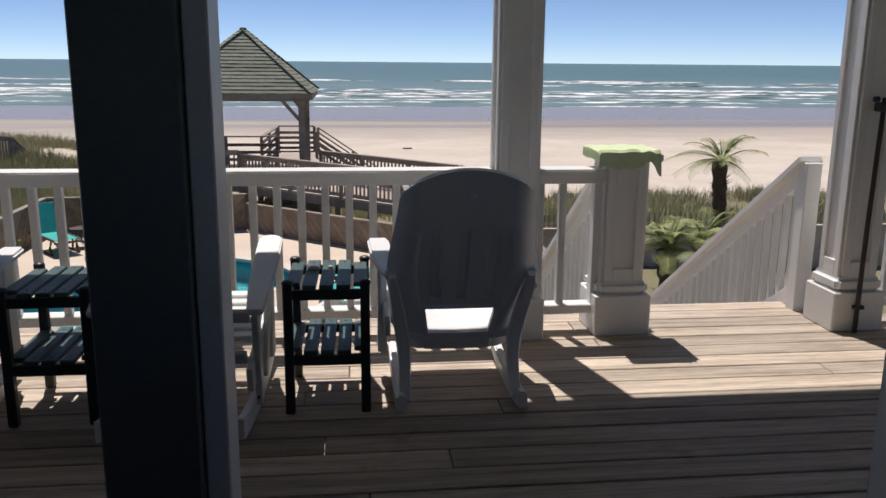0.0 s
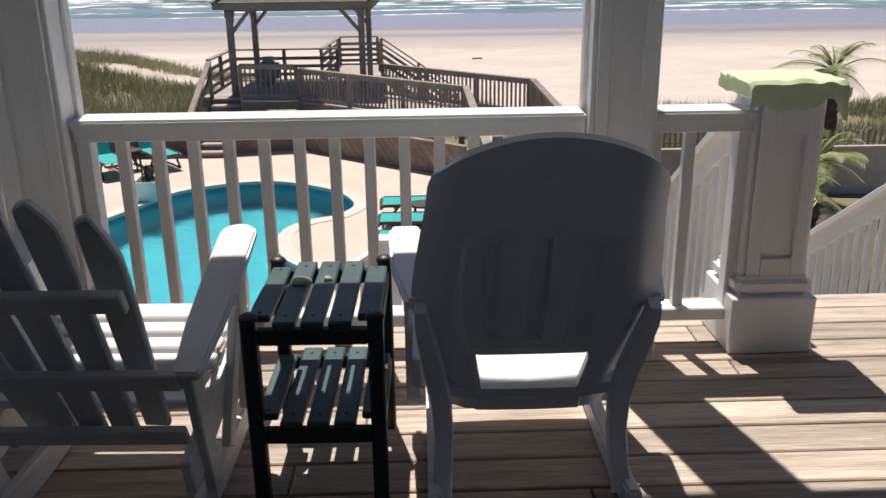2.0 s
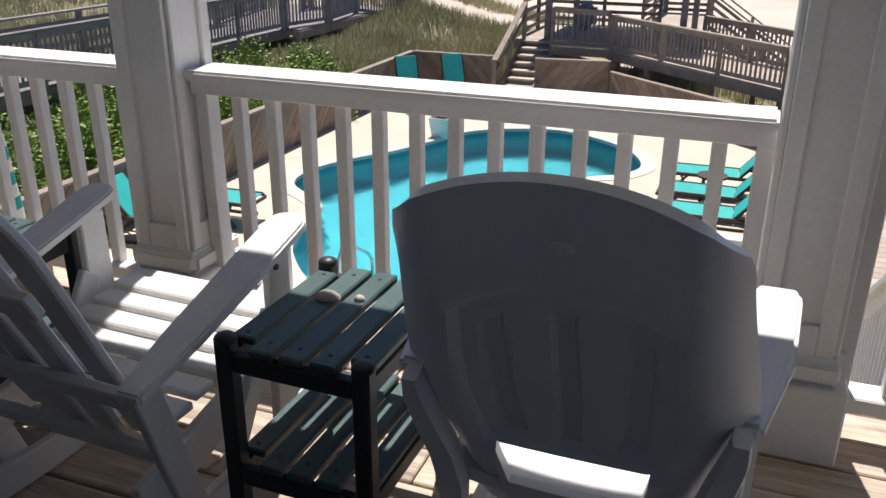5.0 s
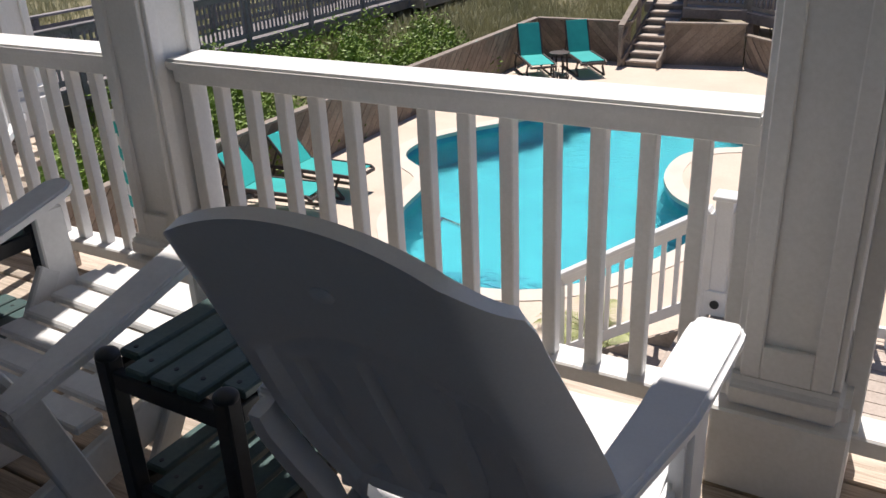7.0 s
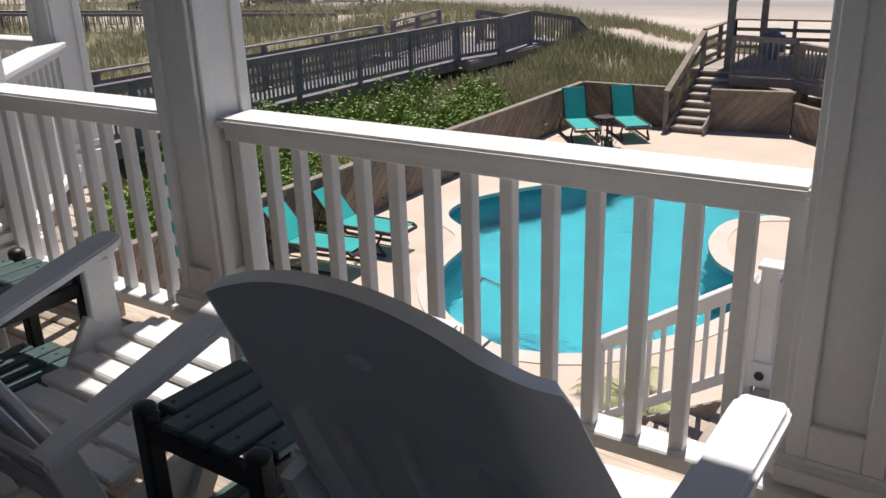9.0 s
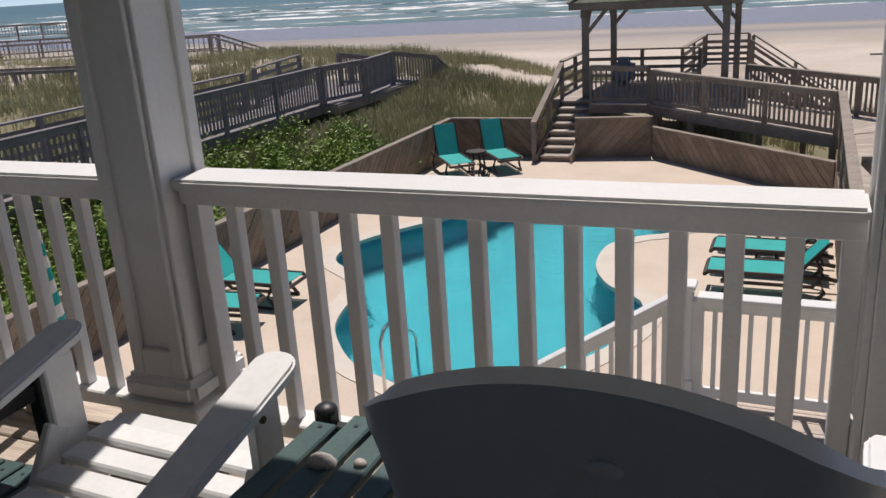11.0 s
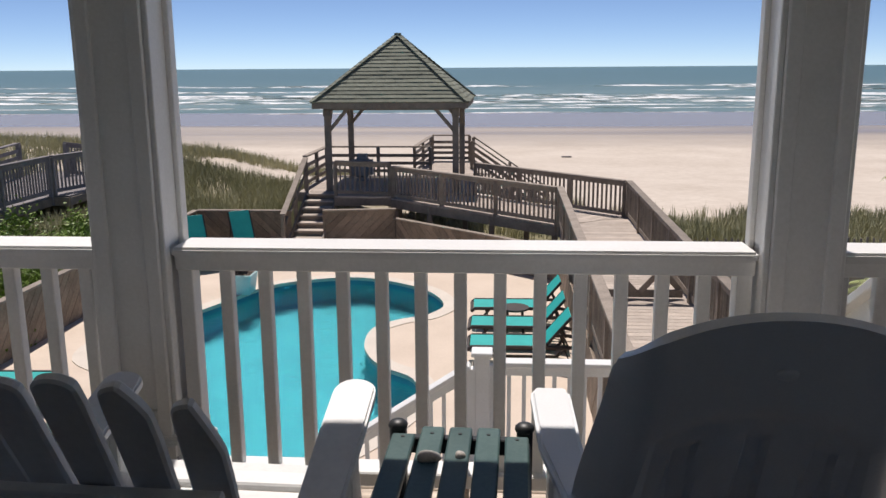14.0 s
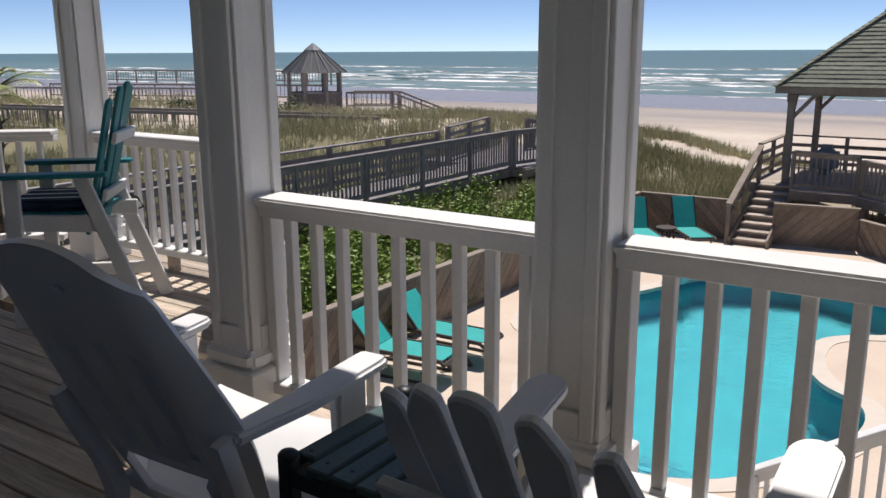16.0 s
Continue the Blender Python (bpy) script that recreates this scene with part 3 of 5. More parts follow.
def resin_rocker(base, rz):
    """Moulded one-piece rocker: arched back with turned-in sides, an arched recess, three flutes and a hand slot."""
    c = thing("resin_rocking_chair", (0, 0, 0), "white moulded resin rocking chair with a solid arched back", "rocking chair", group="rocking chairs")
    bm = bmesh.new()
    NU, NV = 64, 72
    grid = {}
    zb, zc = 0.222, 0.952

    def half(v):
        low = 0.212 + 0.076 * ease(0.0, 0.50, v)
        return low - 0.044 * ease(0.45, 1.0, v)

    for j in range(NV + 1):
        for i in range(NU + 1):
            u, v = 2 * i / NU - 1, j / NV
            rnd_u = abs(u)
            x = u * half(v) * (1 - 0.035 * ease(0.93, 1.0, v) * ease(0.7, 1.0, rnd_u))
            z = zb + (zc - zb) * v + 0.071 * (1 - rnd_u ** 2.1) * v ** 2.5 - 0.017 * ease(0.72, 1.0, rnd_u) * v ** 5
            y = 0.0 - 0.36 * v ** 1.08
            y += 0.050 * max(0.0, (rnd_u - 0.74) / 0.26) ** 1.5 + 0.010 * u * u
            dome = 0.79 - 0.13 * u * u
            inside = ease(0.68, 0.62, rnd_u - 0.06 * v) * ease(dome + 0.012, dome - 0.012, v) * ease(0.255, 0.275, v)
            y += 0.018 * inside
            for w0 in (-0.40, 0.0, 0.40):
                w = w0 * (0.85 + 0.35 * v)
                y += 0.017 * ease(0.125, 0.100, abs(u - w)) * ease(0.30, 0.325, v) * ease(dome - 0.05, dome - 0.08, v)
            y -= 0.010 * ease(0.25, 0.24, v) * ease(0.64, 0.60, rnd_u)
            grid[i, j] = bm.verts.new((x, y, z))
    for j in range(NV):
        for i in range(NU):
            u, v = 2 * (i + 0.5) / NU - 1, (j + 0.5) / NV
            if abs(u) < 0.56 and 0.105 < v < 0.245:
                continue
            bm.faces.new((grid[i, j], grid[i + 1, j], grid[i + 1, j + 1], grid[i, j + 1]))
    for v in [v for v in bm.verts if not v.link_faces]:
        bm.verts.remove(v)
    bmesh.ops.recalc_face_normals(bm, faces=bm.faces[:])
    bmesh.ops.solidify(bm, geom=bm.faces[:], thickness=0.020)
    part("backrest", bm, RESIN, c, smooth=True)
    # moulded oval mark high on the back
    bm = bmesh.new()
    bmesh.ops.create_uvsphere(bm, u_segments=16, v_segments=8, radius=1.0, matrix=Matrix.Translation((0.01, -0.338, 0.915)) @ Matrix.Rotation(radians(22), 4, "X") @ Matrix.Diagonal((0.018, 0.006, 0.012, 1)))
    part("moulded_mark", bm, RESIN, c, smooth=True)
    # seat: a deep shell that dips at the back and rolls over at the front
    bm = bmesh.new()
    g = {}
    for j in range(21):
        for i in range(19):
            u, v = 2 * i / 18 - 1, j / 20
            y = -0.05 + 0.47 * v
            z = 0.285 + 0.100 * ease(0.0, 0.75, v) + 0.022 * u * u - 0.060 * max(0, v - 0.84) / 0.16 - 0.006 * (1 if j == 16 else 0)
            g[i, j] = bm.verts.new((u * (0.238 + 0.045 * ease(0.0, 0.4, v)), y, z))
    for j in range(20):
        for i in range(18):
            bm.faces.new((g[i, j], g[i + 1, j], g[i + 1, j + 1], g[i, j + 1]))
    bmesh.ops.recalc_face_normals(bm, faces=bm.faces[:])
    bmesh.ops.solidify(bm, geom=bm.faces[:], thickness=0.03)
    part("seat", bm, RESIN, c, smooth=True)
    for s in (-1, 1):
        # wide flat arm, squarish rounded tip, running back into the shoulder of the backrest
        out = [(0.048, 0.300), (0.045, 0.322), (0.034, 0.334), (-0.034, 0.334), (-0.045, 0.322), (-0.048, 0.300)]
        out += [(-0.046 - 0.010 * s, 0.06), (-0.034 - 0.040 * s, -0.155), (0.030 - 0.040 * s, -0.155), (0.046 - 0.010 * s, 0.06)]
        m = Matrix.Translation((s * 0.318, 0, 0.584)) @ Matrix.Rotation(radians(4.5), 4, "X") @ Matrix.Rotation(radians(-90), 4, "X")
        part("armrest", prism(out, 0.030, m, 0.009, seg=3), RESIN, c)
        part("front_leg", prism([(-0.055, 0.0), (0.055, 0.0), (0.05, 0.475), (-0.07, 0.465)], 0.040, Matrix.Translation((s * 0.305, 0.235, 0.12)) @ Matrix.Rotation(radians(90), 4, "Z"), 0.012, seg=2), RESIN, c)
        pts = [(s * 0.278, -0.175, 0.575), (s * 0.276, -0.165, 0.535), (s * 0.262, -0.135, 0.46), (s * 0.246, -0.095, 0.37), (s * 0.232, -0.075, 0.28), (s * 0.226, -0.085, 0.19), (s * 0.228, -0.125, 0.10), (s * 0.232, -0.165, 0.045)]
        part("rear_leg", strap(pts, [0.030, 0.040, 0.050, 0.056, 0.058, 0.054, 0.050, 0.050], 0.045), RESIN, c, smooth=True)
        part("side_panel", prism([(0.02, 0.26), (0.34, 0.29), (0.34, 0.385), (0.02, 0.35)], 0.026, Matrix.Translation((s * 0.290, 0, 0)) @ Matrix.Rotation(radians(90), 4, "Z"), 0.006), RESIN, c)
        pts = [(-0.25 + 0.66 * k / 14, 0.24 * (-0.25 + 0.66 * k / 14 - 0.04) ** 2) for k in range(15)]
        out = pts + [(a, b + 0.070) for a, b in pts[::-1]]
        part("rocker", prism(out, 0.040, Matrix.Translation((s * 0.248, 0.02, 0)) @ Matrix.Rotation(radians(90), 4, "Z"), 0.008, seg=2), RESIN, c)
    c.matrix_basis = pose(*base, 0, 0, rz)
    return c


def slat_rocker(base, rz):
    """Painted Adirondack rocker with a fan of rounded back slats."""
    c = thing("slatted_rocking_chair", (0, 0, 0), "white painted slatted wooden rocking chair with a fanned back", "rocking chair", group="rocking chairs")
    tilt = Matrix.Translation((0, -0.115, 0.25)) @ Matrix.Rotation(radians(26), 4, "X")
    n = 5
    for i in range(n):
        u = i - (n - 1) / 2
        ln = 0.777 - 0.018 * u * u
        cut = 0.075 * abs(u) / 2
        lo, hi = (cut, 0.0) if u < 0 else (0.0, cut)
        out = [(-0.032, 0), (0.032, 0), (0.038, ln - 0.05 - 1.9 * hi)]
        out += [(0.038 * math.cos(a), ln - 0.03 + 0.028 * math.sin(a) - (hi if a < 1.57 else lo) * abs(math.cos(a)) * 1.3) for a in [math.pi * k / 10 for k in range(1, 10)]]
        out += [(-0.038, ln - 0.05 - 1.9 * lo)]
        m = tilt @ Matrix.Translation((u * 0.074, 0.006 * u * u, 0)) @ Matrix.Rotation(radians(1.8 * u), 4, "Y")
        part("back_slat", prism(out, 0.022, m, 0.005), CHAIRWOOD, c)
    for hz, w, d in ((0.03, 0.240, 0.03), (0.250, 0.272, 0.035), (0.515, 0.222, 0.035)):
        own = beam((-w, -0.032, hz), (w, -0.032, hz), 0.024, 0.055, 0.004)
        own.transform(tilt)
        part("back_rail", own, CHAIRWOOD, c)
    for j in range(7):
        yy = -0.12 + 0.077 * j
        zz = 0.315 + 0.012 * j - (0.03 if j == 6 else 0)
        part("seat_slat", box(-0.256, 0.256, yy, yy + 0.068, zz, zz + 0.022, 0.005), CHAIRWOOD, c)
    for s in (-1, 1):
        out = [(0.051 * math.cos(a), 0.30 + 0.045 * math.sin(a)) for a in [math.pi * k / 12 for k in range(13)]]
        out += [(-0.051, 0.15), (-0.046, -0.10), (-0.03, -0.28), (0.03, -0.28), (0.046, -0.10), (0.051, 0.15)]
        m = Matrix.Translation((s * 0.291, 0, 0.550)) @ Matrix.Rotation(radians(15.5), 4, "X") @ Matrix.Rotation(radians(-90), 4, "X")
        part("armrest", prism(out, 0.026, m, 0.006, seg=2), CHAIRWOOD, c)
        part("front_leg", prism([(-0.045, 0.0), (0.045, 0.0), (0.04, 0.465), (-0.04, 0.465)], 0.026, Matrix.Translation((s * 0.283, 0.25, 0.13)) @ Matrix.Rotation(radians(90), 4, "Z"), 0.004), CHAIRWOOD, c)
        part("rear_leg", beam((s * 0.278, -0.10, 0.06), (s * 0.290, -0.23, 0.475), 0.026, 0.07, 0.004, up=(0, 1, 0)), CHAIRWOOD, c)
        part("seat_side", beam((s * 0.262, -0.25, 0.20), (s * 0.262, 0.40, 0.335), 0.026, 0.10, 0.004), CHAIRWOOD, c)
        part("brace", beam((s * 0.281, 0.22, 0.44), (s * 0.281, 0.02, 0.12), 0.024, 0.06, 0.004), CHAIRWOOD, c)
        pts = [(-0.44 + 0.92 * k / 16, 0.22 * (-0.44 + 0.92 * k / 16 - 0.02) ** 2) for k in range(17)]
        out = pts + [(a, b + 0.085) for a, b in pts[::-1]]
        part("rocker", prism(out, 0.030, Matrix.Translation((s * 0.252, 0, 0)) @ Matrix.Rotation(radians(90), 4, "Z"), 0.005), CHAIRWOOD, c)
        for by, bz in ((0.27, 0.585), (0.23, 0.55), (-0.21, 0.46), (-0.29, 0.15)):
            part("bolt", tube([(s * 0.2955, by, bz), (s * 0.302, by, bz)], 0.008, 8), RUST, c)
    c.matrix_basis = pose(*base, 0, 0, rz)
    return c


def side_table(base, rz, rise=0.0):
    """Two-tier slatted side table, black frame with rounded post tops, dark green slats."""
    t = thing("side_table", (0, 0, 0), "two-tier dark green slatted side table with a black frame", "side table", group="side tables")
    W, D, H = 0.152, 0.207, 0.532
    for sx in (-1, 1):
        for sy in (-1, 1):
            bm = box(sx * W - 0.019, sx * W + 0.019, sy * D - 0.019, sy * D + 0.019, 0, H + 0.012, 0.005)
            bm2 = bmesh.new()
            bmesh.ops.create_uvsphere(bm2, u_segments=14, v_segments=8, radius=0.024, matrix=Matrix.Translation((sx * W, sy * D, H + 0.012)) @ Matrix.Diagonal((1, 1, 0.62, 1)))
            leg = part("leg", bm, BLACK, t)
            part("rounded_top", bm2, BLACK, leg, smooth=True)
    for z in (0.252, 0.522):
        for sy in (-1, 1):
            part("apron", box(-W + 0.019, W - 0.019, sy * D - 0.013, sy * D + 0.013, z - 0.045, z - 0.005, 0.003), BLACK, t)
        for sx in (-1, 1):
            part("apron", box(sx * W - 0.013, sx * W + 0.013, -D + 0.019, D - 0.019, z - 0.045, z - 0.005, 0.003), BLACK, t)
        for i in range(5):
            xx = -0.134 + 0.067 * i
            trim = 0.022 if i in (0, 4) else 0.0
            sl = part("slat", box(xx - 0.0275, xx + 0.0275, -D - 0.012 + 2 * trim, D + 0.012 - 2 * trim, z - 0.004, z + 0.016, 0.004), GREEN, t)
            for sy in (-1, 1):
                part("screw", tube([(xx, sy * (D - 0.03 - trim), z + 0.0155), (xx, sy * (D - 0.03 - trim), z + 0.0175)], 0.005, 8), BLACK, sl)
    t.matrix_basis = pose(*base, 0, 0, rz)
    return t


resin_rocker((1.300, -0.805, FLOOR), 0)
resin_rocker((-0.853, -0.895, FLOOR), 2.5)
slat_rocker((0.216, -0.835, FLOOR), -2)
side_table((0.765, -0.745, FLOOR), -1)
side_table((-0.297, -0.772, FLOOR), 0)


def balcony_chair():
    """Tall fan-backed chair: teal slats and arms on a white frame, striped cushion tied on."""
    c = thing("balcony_chair", (0, 0, 0), "tall teal slatted chair with a white frame and striped navy cushion", "chair", group="balcony chairs")
    tilt = Matrix.Translation((0, -0.17, 0.56)) @ Matrix.Rotation(radians(14), 4, "X")
    for i in range(5):
        u = i - 2
        ln = 0.70 - 0.022 * u * u
        out = [(-0.04, -0.1), (0.04, -0.1), (0.050, ln - 0.03)]
        out += [(0.050 * math.cos(a), ln - 0.03 + 0.03 * math.sin(a)) for a in [math.pi * k / 8 for k in range(1, 8)]]
        out += [(-0.050, ln - 0.03)]
        part("back_slat", prism(out, 0.02, tilt @ Matrix.Translation((u * 0.087, 0.007 * u * u, 0)) @ Matrix.Rotation(radians(1.8 * u), 4, "Y"), 0.004), TEALPOLY, c)
    for hz in (0.12, 0.42):
        own = beam((-0.22, -0.026, hz), (0.22, -0.026, hz), 0.024, 0.06, 0.004)
        own.transform(tilt)
        part("back_rail", own, CHAIRWOOD, c)
    for j in range(6):
        yy = -0.20 + 0.078 * j
        part("seat_slat", box(-0.24, 0.24, yy, yy + 0.068, 0.575, 0.595, 0.004), TEALPOLY, c)
    for s in (-1, 1):
        part("front_leg", beam((s * 0.275, 0.22, 0.0), (s * 0.275, 0.20, 0.775), 0.03, 0.075, 0.004, up=(0, 1, 0)), CHAIRWOOD, c)
        part("rear_leg", beam((s * 0.275, -0.40, 0.0), (s * 0.275, -0.13, 0.775), 0.03, 0.075, 0.004, up=(0, 1, 0)), CHAIRWOOD, c)
        part("seat_side", beam((s * 0.25, -0.28, 0.53), (s * 0.25, 0.26, 0.55), 0.028, 0.085, 0.004), CHAIRWOOD, c)
        part("foot_stretcher", beam((s * 0.275, -0.36, 0.17), (s * 0.275, 0.22, 0.17), 0.028, 0.07, 0.004), CHAIRWOOD, c)
        out = [(0.055 * math.cos(a), 0.27 + 0.04 * math.sin(a)) for a in [math.pi * k / 10 for k in range(11)]] + [(-0.05, -0.05), (-0.03, -0.26), (0.04, -0.26), (0.055, -0.05)]
        m = Matrix.Translation((s * 0.285, 0, 0.79)) @ Matrix.Rotation(radians(-90), 4, "X")
        part("armrest", prism(out, 0.024, m, 0.005), TEALPOLY, c)
    part("foot_rest", beam((-0.27, 0.235, 0.20), (0.27, 0.235, 0.20), 0.028, 0.07, 0.004), CHAIRWOOD, c)
    cu = part("cushion", box(-0.225, 0.225, -0.16, 0.26, 0.597, 0.655, 0.022, seg=3), STRIPE, c, smooth=True)
    for k in range(3):
        xx = -0.13 + 0.13 * k
        part("stripe", box(xx - 0.012, xx + 0.012, -0.163, 0.263, 0.612, 0.6565, 0.002), WHITE, cu)
    part("tie", tube([(0.292, -0.22, 0.60), (0.31, -0.27, 0.57), (0.305, -0.30, 0.52), (0.30, -0.25, 0.50), (0.305, -0.22, 0.55), (0.30, -0.19, 0.46)], 0.008, 6), BLACK, c, "black cushion tie")
    return c


tall = balcony_chair()
tall.matrix_basis = pose(-3.37, 0.40, FLOOR, 0, 0, 132)
copy_thing(tall, pose(-2.55, -0.92, FLOOR, 0, 0, 62))
bt = thing("balcony_table", (-4.05, -0.22, FLOOR), "tall square table with a teal slatted top", "table")
rot = Matrix.Translation((-4.05, -0.22, 0)) @ Matrix.Rotation(radians(40), 4, "Z")
for k in range(7):
    own = box(-0.42, 0.42, -0.42 + 0.12 * k, -0.31 + 0.12 * k, FLOOR + 0.875, FLOOR + 0.9, 0.004)
    own.transform(rot)
    part("top_slat", own, TEALPOLY, bt)
for sx in (-1, 1):
    for sy in (-1, 1):
        own = box(sx * 0.35 - 0.04, sx * 0.35 + 0.04, sy * 0.35 - 0.04, sy * 0.35 + 0.04, FLOOR, FLOOR + 0.874, 0.005)
        own.transform(rot)
        part("leg", own, CHAIRWOOD, bt)
own = box(-0.38, 0.38, -0.38, 0.38, FLOOR + 0.80, FLOOR + 0.872, 0.004)
own.transform(rot)
part("apron", own, CHAIRWOOD, bt)

for nm, x, y, sx, sy, sz, lb in (("clam_shell", 0.700, -0.70, 0.028, 0.022, 0.015, "greyish ribbed clam shell lying on the side table"), ("snail_shell", 0.772, -0.685, 0.012, 0.012, 0.011, "small brown sea snail shell on the side table")):
    bm = bmesh.new()
    bmesh.ops.create_uvsphere(bm, u_segments=24, v_segments=12, radius=1.0)
    for v in bm.verts:
        a = math.atan2(v.co.y, v.co.x)
        rib = 1 + 0.05 * math.sin(a * 14)
        v.co = (v.co.x * sx * rib * (1.0 + 0.25 * v.co.x), v.co.y * sy * rib, max(v.co.z, -0.15) * sz)
    bm.transform(Matrix.Translation((x, y, FLOOR + 0.5385 + 0.15 * sz)))
    tagged(part(nm, bm, SHELL, smooth=True), lb, "shell")


# ---- ground, beach and sea ----
def ground_z(x, y):
    if -6.2 < x < 1.0 and 4.2 < y < 14.6:
        return -4.4
    if y < 60:
        n = noise.noise((x * 0.09, y * 0.09, 0.3)) * 0.5 + noise.noise((x * 0.3, y * 0.3, 1.3)) * 0.16
        ridge = math.exp(-((y - 23 + 0.15 * x) / 6.0) ** 2)
        left = 0.5 - 0.5 * math.tanh((x + 7.2) / 1.4)
        base = -2.95 + left * 0.75 + ridge * (0.58 - 0.42 * math.tanh((x + 3.6) / 1.5))
        if x < -11:
            base += 0.25
        out = 0.5 - 0.5 * math.tanh((y - 30) / 4.0)
        inside = 1.0 if (x < -6.6 or x > 6 or y > 17.6) else 0.0
        dune = out * (base + n * 0.55 * inside) + (1 - out) * (-3.35 - 0.012 * (y - 30))
        if not inside:
            dune = min(dune, -2.95)
        return dune
    return max(-3.71 - 0.019 * (y - 60), -6.0)


def axis_points(dense0, dense1, step, lo, hi, grow=1.35):
    pts = list(np.arange(dense0, dense1 + 1e-6, step))
    s, v = step, dense0
    while v > lo:
        s *= grow
        v -= s
        pts.insert(0, max(v, lo))
    s, v = step, dense1
    while v < hi:
        s *= grow
        v += s
        pts.append(min(v, hi))
    return pts


xs = axis_points(-24, 12, 0.6, -2500, 2500)
ys = axis_points(-3.4, 32, 0.6, -60, 160)
verts = [(x, y, ground_z(x, y) if y > -3 else -3.0) for y in ys for x in xs]
nx = len(xs)
faces = [(j * nx + i, j * nx + i + 1, (j + 1) * nx + i + 1, (j + 1) * nx + i) for j in range(len(ys) - 1) for i in range(nx - 1)]
me = bpy.data.meshes.new("ground")
me.from_pydata(verts, [], faces)
me.polygons.foreach_set("use_smooth", [True] * len(me.polygons))
me.materials.append(SAND)
tagged(new("ground", me), "pale dry beach sand and dunes, darker and wet towards the sea", "sand", kind="structure")

SEAZ = -4.72
bm = bmesh.new()
vs = [bm.verts.new(p) for p in ((-4800, 96, SEAZ), (4800, 96, SEAZ), (4800, 4800, SEAZ), (-4800, 4800, SEAZ))]
bm.faces.new(vs)
tagged(part("water", bm, SEA), "green-blue ocean with low swell reaching the horizon", "ocean", kind="structure")
fr = random.Random(11)
for y0, wid, x0, x1 in ((112, 1.6, -200, 60), (124, 2.4, -300, 160), (134, 2.0, -20, 200), (143, 5.5, -260, 260), (156, 5.0, -60, 240), (163, 5.5, -330, 40), (176, 5.5, -380, 300), (204, 5.0, -330, -40), (214, 5.0, 40, 330), (240, 6.5, 60, 300), (262, 6.0, -300, 120)):
    bm = bmesh.new()
    prev = None
    n = 90
    for k in range(n + 1):
        x = x0 + (x1 - x0) * k / n
        yy = y0 + 5 * noise.noise((x * 0.012, y0, 0)) + 1.2 * noise.noise((x * 0.06, y0, 5))
        ww = wid * max(0.05, 0.55 + 1.1 * noise.noise((x * 0.03, y0 * 3, 9))) * (1 if 0 < k < n else 0.1)
        a, c, b = bm.verts.new((x, yy, SEAZ + 0.02)), bm.verts.new((x, yy + 0.3 * ww, SEAZ + 0.02 + 0.42 * min(ww, 4) / 4)), bm.verts.new((x, yy + ww, SEAZ + 0.03))
        if prev:
            bm.faces.new((prev[0], a, c, prev[1]))
            bm.faces.new((prev[1], c, b, prev[2]))
        prev = (a, c, b)
    tagged(part("breaking_wave", bm, FOAM, smooth=True), "white foam of a breaking wave on the sea", "wave", group="breaking waves", kind="stuff")

# ---- pool ----
POOL_LINE = [(-2.0, 5.2), (-1.2, 5.55), (-0.55, 6.5), (-0.22, 7.5), (-0.32, 8.25), (-0.85, 8.75), (-1.18, 9.5), (-1.2, 10.4), (-0.85, 10.9), (-0.4, 11.2), (-0.15, 11.85), (-0.5, 12.75), (-1.2, 13.4), (-2.06, 13.75), (-3.0, 13.5), (-3.7, 12.95), (-4.1, 12.0), (-4.45, 11.2), (-4.9, 10.5), (-5.27, 9.65), (-5.15, 8.8), (-4.32, 8.15), (-4.12, 7.6), (-3.98, 6.9), (-3.75, 6.35), (-3.15, 5.66), (-2.57, 5.36)]
loop = smooth_loop(POOL_LINE, 5)
outer = offset_loop(loop, 0.22)
NL = len(loop)
# pool deck: a slab with the pool cut out of it
bm = bmesh.new()
frame_pts = [(-6.3, 2.0), (3.4, 2.0), (3.4, 12.6), (1.95, 14.2), (-1.6, 16.9), (-6.3, 16.6)]
ov = [bm.verts.new((*p, POOL)) for p in frame_pts]
iv = [bm.verts.new((*p, POOL)) for p in outer]
edges = [bm.edges.new((ov[i], ov[(i + 1) % len(ov)])) for i in range(len(ov))] + [bm.edges.new((iv[i], iv[(i + 1) % NL])) for i in range(NL)]
bmesh.ops.triangle_fill(bm, use_beauty=True, edges=edges)
for f in bm.faces:
    if f.normal.z < 0:
        f.normal_flip()
ret = bmesh.ops.extrude_face_region(bm, geom=bm.faces[:])
bmesh.ops.translate(bm, verts=[v for v in ret["geom"] if isinstance(v, bmesh.types.BMVert)], vec=(0, 0, -0.12))
bmesh.ops.recalc_face_normals(bm, faces=bm.faces[:])
tagged(part("pool_deck", bm, CONCRETE), "cream textured concrete deck around the pool", "pool deck", kind="structure")


def ring(a, b, za, zb, bm):
    va, vb = [bm.verts.new((*p, za)) for p in a], [bm.verts.new((*p, zb)) for p in b]
    for i in range(len(a)):
        bm.faces.new((va[i], va[(i + 1) % len(a)], vb[(i + 1) % len(a)], vb[i]))


